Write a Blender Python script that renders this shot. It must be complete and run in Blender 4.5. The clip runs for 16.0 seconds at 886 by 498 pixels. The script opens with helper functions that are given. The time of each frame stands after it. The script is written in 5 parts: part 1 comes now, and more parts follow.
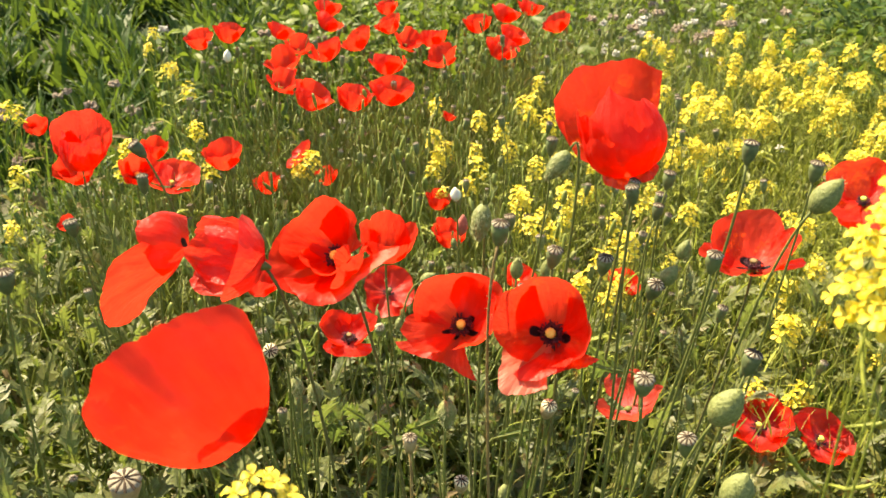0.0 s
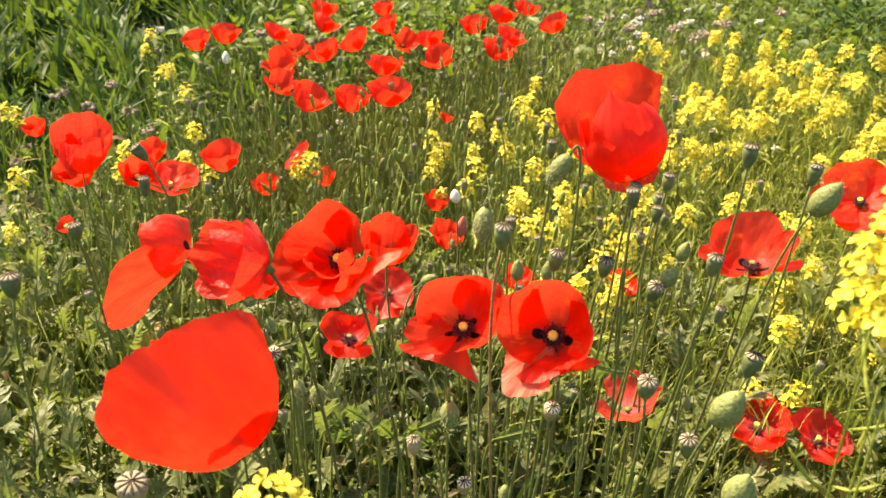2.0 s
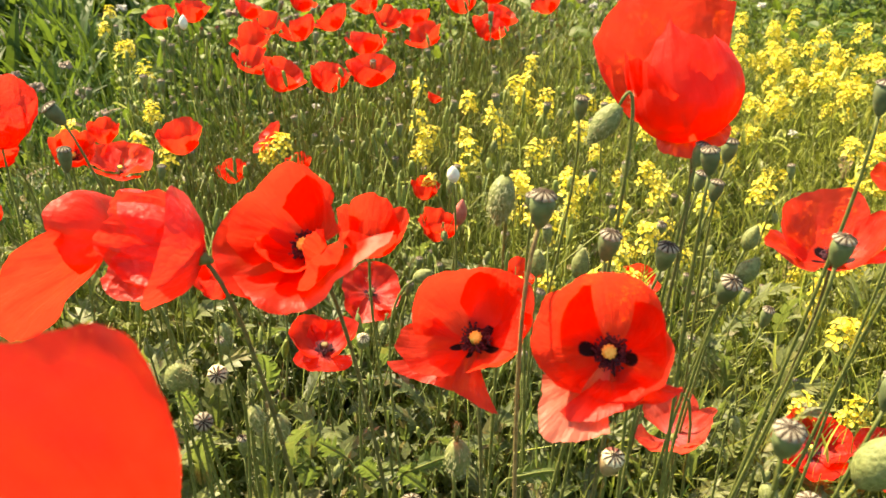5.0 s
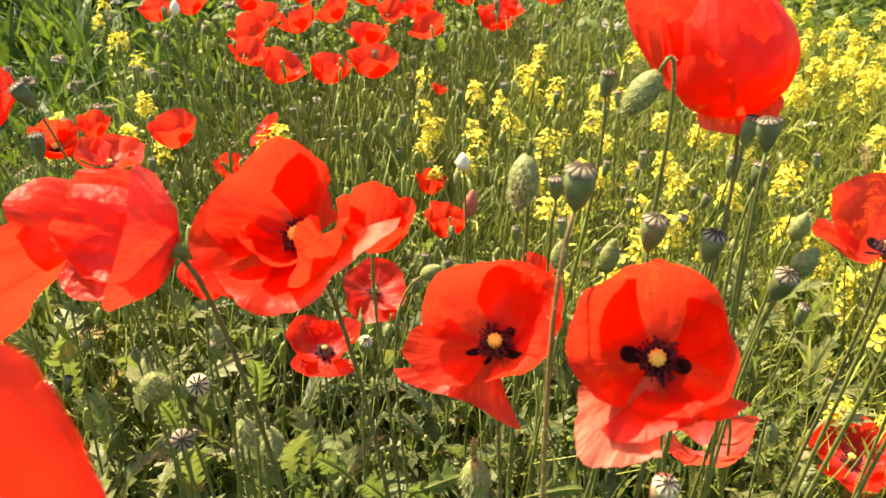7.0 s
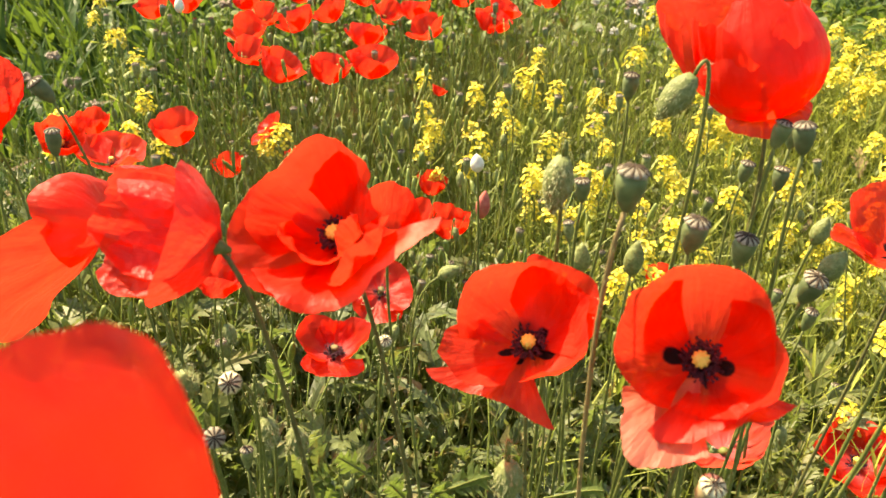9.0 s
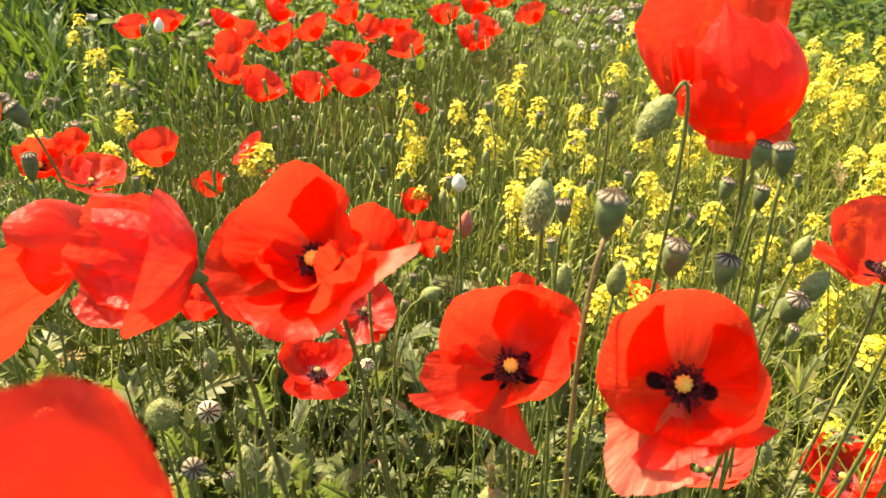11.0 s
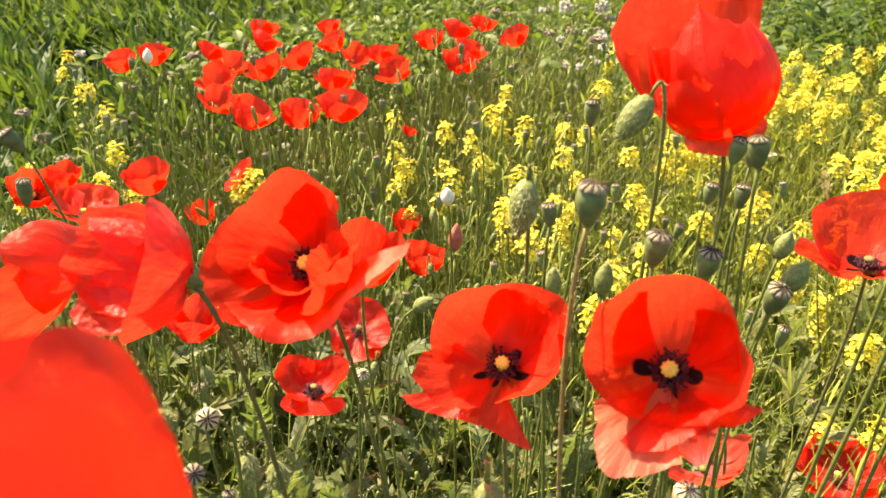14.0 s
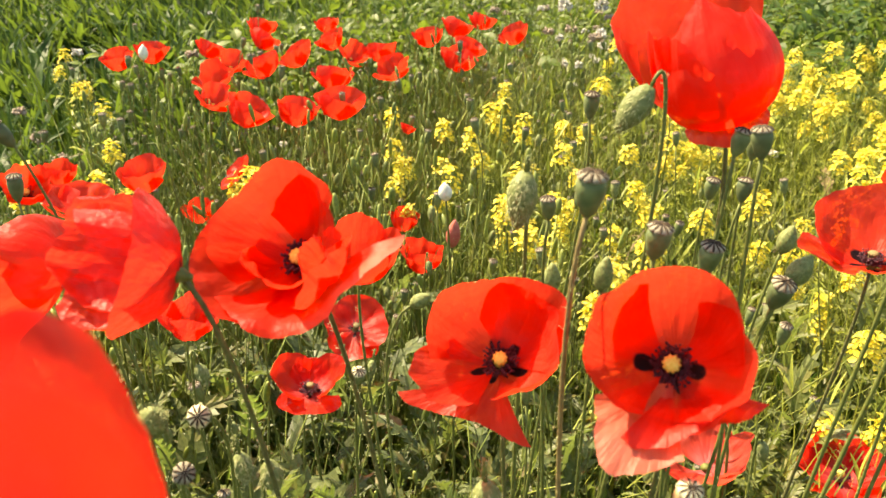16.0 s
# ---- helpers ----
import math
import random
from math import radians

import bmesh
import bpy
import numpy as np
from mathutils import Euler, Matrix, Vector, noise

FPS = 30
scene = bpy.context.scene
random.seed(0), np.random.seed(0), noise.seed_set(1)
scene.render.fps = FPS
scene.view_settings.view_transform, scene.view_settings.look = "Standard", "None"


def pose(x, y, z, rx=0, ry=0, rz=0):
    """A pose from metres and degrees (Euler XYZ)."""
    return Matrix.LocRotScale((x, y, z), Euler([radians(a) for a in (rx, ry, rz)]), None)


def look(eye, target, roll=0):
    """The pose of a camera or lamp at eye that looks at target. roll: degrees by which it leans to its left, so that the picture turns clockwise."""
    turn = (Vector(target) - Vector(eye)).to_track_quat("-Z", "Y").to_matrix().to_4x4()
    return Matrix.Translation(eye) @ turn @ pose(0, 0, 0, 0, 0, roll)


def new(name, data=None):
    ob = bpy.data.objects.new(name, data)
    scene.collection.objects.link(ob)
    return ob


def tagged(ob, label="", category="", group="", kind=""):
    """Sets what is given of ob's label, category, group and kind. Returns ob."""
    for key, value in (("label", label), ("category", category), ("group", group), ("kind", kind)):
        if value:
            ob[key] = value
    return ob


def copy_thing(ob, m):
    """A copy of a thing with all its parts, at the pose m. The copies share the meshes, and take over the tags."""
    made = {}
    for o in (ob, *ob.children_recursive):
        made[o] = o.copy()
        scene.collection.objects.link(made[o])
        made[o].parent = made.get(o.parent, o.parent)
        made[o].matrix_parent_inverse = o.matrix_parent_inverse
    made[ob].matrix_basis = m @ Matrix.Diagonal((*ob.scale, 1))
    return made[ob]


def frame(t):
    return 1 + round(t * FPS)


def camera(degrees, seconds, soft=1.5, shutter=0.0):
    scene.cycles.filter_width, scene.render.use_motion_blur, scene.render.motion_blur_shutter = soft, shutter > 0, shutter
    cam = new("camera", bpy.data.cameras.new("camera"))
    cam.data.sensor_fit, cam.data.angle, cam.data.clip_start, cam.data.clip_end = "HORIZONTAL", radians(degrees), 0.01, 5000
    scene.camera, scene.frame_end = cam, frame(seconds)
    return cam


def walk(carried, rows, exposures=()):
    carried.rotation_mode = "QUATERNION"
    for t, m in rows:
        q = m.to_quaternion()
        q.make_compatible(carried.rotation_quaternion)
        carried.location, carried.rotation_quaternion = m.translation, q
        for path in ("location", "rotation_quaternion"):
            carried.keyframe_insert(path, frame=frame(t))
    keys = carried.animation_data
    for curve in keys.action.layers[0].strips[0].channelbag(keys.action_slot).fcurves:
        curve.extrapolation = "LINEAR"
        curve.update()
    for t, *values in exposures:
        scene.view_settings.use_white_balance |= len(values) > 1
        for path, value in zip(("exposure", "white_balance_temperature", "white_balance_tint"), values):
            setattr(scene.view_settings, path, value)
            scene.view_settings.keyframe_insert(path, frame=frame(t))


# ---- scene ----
cam = camera(51.5, 16.0, soft=1.6)
cam.data.dof.use_dof, cam.data.dof.focus_distance, cam.data.dof.aperture_fstop = True, 0.85, 22.0
PATH = [
    (0, (0.0412, 0.0279, 0.9786), (0.0146, 1.8353, 0.1226), 0.98),
    (0.5, (0.0388, 0.0285, 0.9825), (0.0193, 1.8353, 0.1252), 1.07),
    (1, (0.0383, 0.0318, 0.9787), (0.0256, 1.8390, 0.1221), 1.17),
    (1.5, (0.0359, 0.0238, 0.9793), (0.0214, 1.8308, 0.1223), 1.06),
    (2, (0.0355, 0.0245, 0.9832), (0.0196, 1.8314, 0.1259), 1.04),
    (2.5, (0.0338, 0.0365, 0.9814), (0.0209, 1.8433, 0.1238), 1.18),
    (3, (0.0333, 0.0668, 0.9694), (0.0220, 1.8741, 0.1129), 1.24),
    (3.5, (0.0322, 0.1081, 0.9504), (0.0368, 1.9136, 0.0902), 1.31),
    (6, (0.0151, 0.2190, 0.8731), (0.0429, 2.0267, 0.0178), 1.51),
    (6.5, (0.0165, 0.2307, 0.8714), (0.0365, 2.0376, 0.0141), 1.25),
    (7, (0.0159, 0.2550, 0.8574), (0.0346, 2.0616, -0.0004), 1.06),
    (7.5, (0.0040, 0.2638, 0.8493), (0.0322, 2.0726, -0.0035), 1.51),
    (8, (0.0020, 0.2644, 0.8453), (0.0211, 2.0722, -0.0099), 1.19),
    (8.5, (-0.0089, 0.2690, 0.8392), (0.0154, 2.0768, -0.0161), 1.58),
    (9, (-0.0093, 0.2546, 0.8558), (0.0432, 2.0629, 0.0031), 2.14),
    (11.5, (-0.0053, 0.2607, 0.8605), (0.0914, 2.0926, 0.0638), 1.53),
    (12, (-0.0035, 0.2626, 0.8646), (0.0961, 2.1049, 0.0925), 0.83),
    (12.5, (-0.0034, 0.2789, 0.8688), (0.0938, 2.1220, 0.0984), 0.71),
    (13, (0.0025, 0.2725, 0.8584), (0.0972, 2.1162, 0.0891), 0.38),
    (13.5, (0.0020, 0.2601, 0.8555), (0.0960, 2.1045, 0.0877), 0.34),
    (14, (-0.0054, 0.2443, 0.8517), (0.0937, 2.0882, 0.0836), 0.15),
    (14.5, (-0.0008, 0.2474, 0.8477), (0.0950, 2.0916, 0.0799), 0.10),
    (15, (0.0021, 0.2447, 0.8427), (0.0997, 2.0892, 0.0756), 0.12),
    (15.5, (0.0006, 0.2507, 0.8396), (0.0956, 2.0952, 0.0724), -0.08),
    (16, (-0.0033, 0.2525, 0.8445), (0.0968, 2.0966, 0.0768), 0.08),
]
walk(cam, [(t, look(eye, target, roll)) for t, eye, target, roll in PATH], exposures=((0.0, 1.86, 8250, 10), (6.0, 1.96, 8500, 10), (16.0, 1.96, 8550, 10)))

# ---- daylight ----
SUN_WAY = Vector((-0.46, 0.36, 0.81)).normalized()
world = bpy.data.worlds.new("sky")
scene.world = world
world.use_nodes = True
wn = world.node_tree.nodes
sky = wn.new("ShaderNodeTexSky")
sky.sky_type, sky.sun_disc = "NISHITA", False
sky.sun_elevation = math.asin(SUN_WAY.z)
sky.sun_rotation = math.atan2(SUN_WAY.x, SUN_WAY.y)
wn["Background"].inputs["Strength"].default_value = 0.10
world.node_tree.links.new(sky.outputs["Color"], wn["Background"].inputs["Color"])
sun = new("sun", bpy.data.lights.new("sun", "SUN"))
sun.data.energy, sun.data.angle, sun.data.color = 5.0, radians(0.53), (1.0, 0.91, 0.74)
sun.matrix_world = look(SUN_WAY * 20, (0, 0, 0))


# ---- materials ----
def material(name):
    m = bpy.data.materials.new(name)
    m.use_nodes = True
    return m, m.node_tree.nodes, m.node_tree.links, m.node_tree.nodes["Principled BSDF"]


def mix_rgb(n, l, fac, a, b):
    node = n.new("ShaderNodeMix")
    node.data_type = "RGBA"
    for socket, value in ((node.inputs[0], fac), (node.inputs[6], a), (node.inputs[7], b)):
        if isinstance(value, bpy.types.NodeSocket):
            l.new(value, socket)
        else:
            socket.default_value = (*value, 1) if isinstance(value, tuple) else value
    return node.outputs[2]


def calc(n, l, op, *values):
    node = n.new("ShaderNodeMath")
    node.operation = op
    for socket, value in zip(node.inputs, values):
        if isinstance(value, bpy.types.NodeSocket):
            l.new(value, socket)
        else:
            socket.default_value = value
    return node.outputs[0]


def speckle(n, l, scale, detail=4.0, vector=None):
    node = n.new("ShaderNodeTexNoise")
    node.inputs["Scale"].default_value, node.inputs["Detail"].default_value = scale, detail
    if vector is None:
        vector = n.new("ShaderNodeTexCoord").outputs["Object"]
    l.new(vector, node.inputs["Vector"])
    return node.outputs["Fac"]


def ramp(n, l, fac, low, high):
    node = n.new("ShaderNodeMapRange")
    node.inputs["From Min"].default_value, node.inputs["From Max"].default_value = low, high
    l.new(fac, node.inputs["Value"])
    return node.outputs["Result"]


def relief(n, l, bsdf, height, strength, distance):
    node = n.new("ShaderNodeBump")
    node.inputs["Strength"].default_value, node.inputs["Distance"].default_value = strength, distance
    l.new(height, node.inputs["Height"])
    l.new(node.outputs["Normal"], bsdf.inputs["Normal"])
    return node.outputs["Normal"]


def thin(n, l, bsdf, colour, share, normal=None):
    """Lets part of the light through a thin leaf or petal."""
    glow, both = n.new("ShaderNodeBsdfTranslucent"), n.new("ShaderNodeMixShader")
    if isinstance(colour, bpy.types.NodeSocket):
        l.new(colour, glow.inputs["Color"])
    else:
        glow.inputs["Color"].default_value = (*colour, 1)
    if normal is not None:
        l.new(normal, glow.inputs["Normal"])
    both.inputs["Fac"].default_value = share
    l.new(bsdf.outputs[0], both.inputs[1])
    l.new(glow.outputs[0], both.inputs[2])
    l.new(both.outputs[0], n["Material Output"].inputs["Surface"])


def leaf_material(name, dark, light, share=0.3, rough=0.5, scale=60.0, dry=None, gloss=0.4):
    m, n, l, b = material(name)
    island = n.new("ShaderNodeNewGeometry").outputs["Random Per Island"]
    shade = mix_rgb(n, l, island, dark, light)
    if dry:
        shade = mix_rgb(n, l, ramp(n, l, island, 0.80, 0.90), shade, dry)
    patch = speckle(n, l, 2.2, 2.0)
    shade = mix_rgb(n, l, ramp(n, l, patch, 0.35, 0.75), shade, tuple(0.62 * (a + c) * k for a, c, k in zip(dark, light, (1.15, 1.0, 0.7))))
    grain = speckle(n, l, scale * 6, 5.0)
    shade = mix_rgb(n, l, ramp(n, l, grain, 0.3, 0.9), shade, tuple(0.55 * v for v in dark))
    l.new(shade, b.inputs["Base Color"])
    b.inputs["Roughness"].default_value = rough
    b.inputs["Specular IOR Level"].default_value = gloss
    normal = relief(n, l, b, grain, 0.25, 0.002)
    if share:
        through_colour = mix_rgb(n, l, 0.35, shade, (0.27, 0.38, 0.045))
        thin(n, l, b, through_colour, share, normal)
    return m


def petal_material(name, red, through_red, blotch=(0.012, 0.004, 0.008), reach=0.30, pale=0.0, edge=0.0, side=-0.5, folds=0.5, shine=0.35):
    m, n, l, b = material(name)
    uv = n.new("ShaderNodeTexCoord").outputs["UV"]
    split = n.new("ShaderNodeSeparateXYZ")
    l.new(uv, split.inputs[0])
    u, v = split.outputs[0], split.outputs[1]
    tint = n.new("ShaderNodeObjectInfo").outputs["Random"]
    stretch = n.new("ShaderNodeMapping")
    stretch.inputs["Scale"].default_value = (20, 2.6, 1)
    l.new(uv, stretch.inputs["Vector"])
    veins = speckle(n, l, 1.6, 5.0, stretch.outputs[0])
    crumple = speckle(n, l, 170, 6.0)
    blots = speckle(n, l, 45, 3.0)
    shade = mix_rgb(n, l, tint, red, tuple(a * k for a, k in zip(red, (0.86, 0.6, 0.6))))
    shade = mix_rgb(n, l, ramp(n, l, veins, 0.4, 0.9), shade, tuple(a * k for a, k in zip(red, (0.88, 0.75, 0.75))))
    shade = mix_rgb(n, l, ramp(n, l, blots, 0.5, 0.8), shade, (min(1.0, red[0] * 1.12), red[1] * 1.9, red[2] * 2.0))
    if pale:
        near = calc(n, l, "MULTIPLY", ramp(n, l, v, 0.5, 0.15), pale)
        shade = mix_rgb(n, l, near, shade, (0.75, 0.35, 0.42))
    # sun sheen on the margin, painted as pale salmon colour
    if edge:
        rim = calc(n, l, "MULTIPLY", ramp(n, l, calc(n, l, "ADD", v, calc(n, l, "MULTIPLY", blots, 0.3)), 0.86, 1.04), calc(n, l, "MULTIPLY", ramp(n, l, u, side, side + 0.35), edge))
        shade = mix_rgb(n, l, rim, shade, (0.88, 0.24, 0.16))
    # the dark spot at the foot of the petal
    off = calc(n, l, "MULTIPLY", calc(n, l, "SUBTRACT", u, 0.5), 0.80)
    down = calc(n, l, "SUBTRACT", v, reach * 0.6)
    far = calc(n, l, "SQRT", calc(n, l, "ADD", calc(n, l, "POWER", off, 2.0), calc(n, l, "POWER", down, 2.0)))
    wob = calc(n, l, "ADD", far, calc(n, l, "MULTIPLY", calc(n, l, "SUBTRACT", crumple, 0.5), 0.06))
    spot = ramp(n, l, wob, reach * 0.50, reach * 0.42)
    shade = mix_rgb(n, l, spot, shade, blotch)
    l.new(shade, b.inputs["Base Color"])
    b.inputs["Roughness"].default_value = 0.42
    b.inputs["Specular IOR Level"].default_value = shine
    b.inputs["Sheen Weight"].default_value = 0.04
    b.inputs["Sheen Tint"].default_value = (1, 0.7, 0.6, 1)
    height = calc(n, l, "ADD", calc(n, l, "MULTIPLY", veins, 0.55), calc(n, l, "MULTIPLY", crumple, 0.5))
    pits = n.new("ShaderNodeTexVoronoi")
    pits.inputs["Scale"].default_value = 260
    l.new(n.new("ShaderNodeTexCoord").outputs["Object"], pits.inputs["Vector"])
    height = calc(n, l, "ADD", height, calc(n, l, "MULTIPLY", pits.outputs["Distance"], 0.5 * folds ** 2))
    normal = relief(n, l, b, height, folds, 0.0026)
    lit = mix_rgb(n, l, spot, through_red, blotch)
    thin(n, l, b, lit, 0.55, normal)
    # a little light goes straight through, tinted red
    clear, both = n.new("ShaderNodeBsdfTransparent"), n.new("ShaderNodeMixShader")
    l.new(mix_rgb(n, l, spot, (1.0, 0.13, 0.07), (0.05, 0.01, 0.01)), clear.inputs["Color"])
    both.inputs["Fac"].default_value = 0.26
    l.new(n["Material Output"].inputs["Surface"].links[0].from_socket, both.inputs[1])
    l.new(clear.outputs[0], both.inputs[2])
    l.new(both.outputs[0], n["Material Output"].inputs["Surface"])
    return m


def plain_material(name, low, high, rough=0.6, scale=120.0, bump=0.3, metal=0.0, share=0.0):
    m, n, l, b = material(name)
    grain = speckle(n, l, scale, 5.0)
    tint = n.new("ShaderNodeObjectInfo").outputs["Random"]
    shade = mix_rgb(n, l, ramp(n, l, grain, 0.3, 0.7), low, high)
    shade = mix_rgb(n, l, calc(n, l, "MULTIPLY", tint, 0.35), shade, tuple(0.6 * a + 0.2 * c for a, c in zip(low, high)))
    l.new(shade, b.inputs["Base Color"])
    b.inputs["Roughness"].default_value, b.inputs["Metallic"].default_value = rough, metal
    b.inputs["Specular IOR Level"].default_value = 0.25
    normal = relief(n, l, b, grain, bump, 0.001)
    if share:
        thin(n, l, b, shade, share, normal)
    return m


PETAL = petal_material("poppy petal", (0.82, 0.047, 0.026), (0.82, 0.045, 0.022), reach=0.29)
PETAL_PLAIN = petal_material("poppy petal with small spot", (0.82, 0.047, 0.026), (0.82, 0.045, 0.022), reach=0.12)
PETAL_PALE = petal_material("poppy petal with pale foot", (0.72, 0.026, 0.014), (0.84, 0.030, 0.015), blotch=(0.06, 0.006, 0.02), reach=0.22, pale=0.24)
PETAL_CRUMPLED = petal_material("crumpled poppy petal", (0.80, 0.056, 0.042), (0.82, 0.042, 0.025), reach=0.12, folds=0.85, shine=0.5)
PETAL_PINK = petal_material("fading poppy petal", (0.78, 0.085, 0.060), (0.90, 0.10, 0.06), blotch=(0.5, 0.10, 0.12), reach=0.16, pale=0.3)
# the sunlit look of the rolled margin is put into the rim colour
PETAL_SUNLIT_RIM = petal_material("petal with a painted sunlit rim", (0.78, 0.045, 0.026), (0.92, 0.05, 0.025), reach=0.22, edge=1.0, side=0.40, shine=0.15)
PETAL_SMOOTH = petal_material("smooth poppy petal", (0.82, 0.034, 0.019), (0.80, 0.032, 0.016), reach=0.12, folds=0.25)
# a red petal in full sun: the glare is painted in as salmon
PETAL_SUNLIT = petal_material("petal painted as sunlit", (0.84, 0.20, 0.135), (0.95, 0.16, 0.09), reach=0.05, edge=0.5)
STAMEN = plain_material("stamen", (0.024, 0.008, 0.013), (0.12, 0.038, 0.055), 0.7, 400)
PISTIL = plain_material("pistil", (0.52, 0.52, 0.06), (0.72, 0.74, 0.17), 0.65, 900, 0.6)
PISTIL_DULL = plain_material("dull pistil", (0.13, 0.10, 0.04), (0.25, 0.19, 0.085), 0.7, 900, 0.6)
STEM = plain_material("hairy stem", (0.075, 0.092, 0.022), (0.15, 0.172, 0.042), 0.6, 240)
STEM_DARK = plain_material("dark bristly stem", (0.065, 0.065, 0.022), (0.14, 0.14, 0.045), 0.6, 240)
STEM_BROWN = plain_material("ripening stem", (0.16, 0.11, 0.045), (0.27, 0.20, 0.08), 0.65, 240)
CAPSULE = plain_material("green seed capsule", (0.07, 0.098, 0.036), (0.155, 0.19, 0.075), 0.55, 160, 0.5)
CAPSULE_DARK = plain_material("darkening seed capsule", (0.055, 0.078, 0.03), (0.12, 0.145, 0.06), 0.6, 160, 0.5)
CAPSULE_DRY = plain_material("dry seed capsule", (0.22, 0.155, 0.075), (0.36, 0.28, 0.14), 0.7, 160)
CROWN = plain_material("capsule crown", (0.40, 0.36, 0.22), (0.62, 0.57, 0.38), 0.7, 300)
CROWN_RAY = plain_material("crown rays", (0.025, 0.016, 0.010), (0.075, 0.05, 0.03), 0.8, 300)
CROWN_GREY = plain_material("grey capsule crown", (0.17, 0.15, 0.11), (0.34, 0.31, 0.22), 0.75, 300)
BUD = plain_material("bud", (0.095, 0.12, 0.035), (0.22, 0.245, 0.09), 0.6, 420, 0.9)
BUD_PALE = plain_material("pale bud", (0.52, 0.54, 0.42), (0.72, 0.72, 0.60), 0.6, 260)
BUD_PINK = plain_material("opening bud", (0.32, 0.06, 0.05), (0.45, 0.14, 0.10), 0.6, 260)
HAIR = plain_material("bristle", (0.20, 0.22, 0.09), (0.36, 0.36, 0.18), 0.5, 100, 0.0)
YELLOW = leaf_material("mustard petal", (0.72, 0.59, 0.045), (0.82, 0.71, 0.12), 0.38, 0.5, 60)
MUSTARD_GREEN = leaf_material("mustard green", (0.23, 0.28, 0.045), (0.44, 0.49, 0.115), 0.36, 0.5)
POPPY_LEAF = leaf_material("poppy leaf", (0.054, 0.076, 0.030), (0.23, 0.28, 0.11), 0.42, 0.5, 60, dry=(0.20, 0.15, 0.06), gloss=0.4)
FRESH_LEAF = leaf_material("fresh poppy leaf", (0.05, 0.084, 0.028), (0.125, 0.17, 0.054), 0.44, 0.5, 60, gloss=0.4)
WEED_LEAF = leaf_material("weed leaf", (0.055, 0.10, 0.012), (0.15, 0.22, 0.028), 0.38, 0.5, gloss=0.3)
NETTLE_LEAF = leaf_material("dark weed leaf", (0.022, 0.055, 0.010), (0.065, 0.13, 0.022), 0.35, 0.55, gloss=0.25)
OLIVE_LEAF = leaf_material("olive weed leaf", (0.07, 0.095, 0.022), (0.24, 0.30, 0.066), 0.36, 0.48, 60, dry=(0.26, 0.20, 0.08))
GRASS = leaf_material("grass blade", (0.005, 0.024, 0.006), (0.060, 0.142, 0.020), 0.42, 0.5, 60, gloss=0.2)
STALK = leaf_material("thin stalk", (0.105, 0.148, 0.034), (0.31, 0.36, 0.105), 0.32, 0.5, 60, dry=(0.28, 0.20, 0.09))
POD_STALK = leaf_material("podded stalk", (0.10, 0.15, 0.032), (0.31, 0.37, 0.095), 0.22, 0.5, 60)
DRY = leaf_material("dry litter", (0.12, 0.085, 0.04), (0.27, 0.205, 0.11), 0.2, 0.7)
SILVER = leaf_material("silvery leaf", (0.12, 0.155, 0.085), (0.21, 0.25, 0.145), 0.2, 0.65, gloss=0.25)
WHITE = plain_material("white blossom", (0.46, 0.44, 0.38), (0.66, 0.64, 0.58), 0.7, 200, 0.3, share=0.2)
MAUVE = plain_material("withered mauve head", (0.20, 0.15, 0.11), (0.36, 0.29, 0.22), 0.8, 200)


def soil_material():
    m, n, l, b = material("soil")
    place = n.new("ShaderNodeTexCoord").outputs["Object"]
    clods, crumbs = speckle(n, l, 9, 8.0, place), speckle(n, l, 120, 6.0, place)
    shade = mix_rgb(n, l, ramp(n, l, clods, 0.35, 0.7), (0.040, 0.031, 0.020), (0.10, 0.080, 0.050))
    shade = mix_rgb(n, l, ramp(n, l, speckle(n, l, 2.5, 6.0, place), 0.30, 0.52), shade, (0.035, 0.06, 0.016))
    shade = mix_rgb(n, l, ramp(n, l, crumbs, 0.6, 0.8), shade, (0.10, 0.09, 0.05))
    l.new(shade, b.inputs["Base Color"])
    b.inputs["Roughness"].default_value = 0.95
    relief(n, l, b, crumbs, 0.8, 0.01)
    return m


SOIL = soil_material()


# ---- mesh tools ----
def mesh(name, verts, faces, mat, uvs=None, smooth=True):
    me = bpy.data.meshes.new(name)
    me.from_pydata([tuple(v) for v in verts], [], faces)
    if uvs is not None:
        layer = me.uv_layers.new(name="UVMap")
        loops = np.empty(len(me.loops), dtype=np.int32)
        me.loops.foreach_get("vertex_index", loops)
        layer.data.foreach_set("uv", np.asarray(uvs, dtype=np.float32)[loops].ravel())
    if smooth:
        me.polygons.foreach_set("use_smooth", np.ones(len(me.polygons), dtype=bool))
    me.materials.append(mat)
    me.update()
    return me


def part(name, verts, faces, mat, parent, label="", uvs=None, smooth=True):
    ob = new(name, mesh(name, verts, faces, mat, uvs, smooth))
    ob.parent = parent
    if label:
        ob["label"] = label
    return ob


def root(name, x, y, z=0.0):
    ob = new(name)
    ob.empty_display_size = 0.02
    ob.location = (x, y, z)
    return ob


class Shape:
    """Vertices and faces gathered from several pieces."""

    def __init__(self):
        self.v, self.f = [], []

    def add(self, verts, faces):
        k = len(self.v)
        self.v += [Vector(p) for p in verts]
        self.f += [tuple(i + k for i in face) for face in faces]
        return self


def side_axes(way):
    way = Vector(way).normalized()
    other = Vector((0, 0, 1)) if abs(way.z) < 0.9 else Vector((0, 1, 0))
    a = way.cross(other).normalized()
    return a, way.cross(a).normalized()


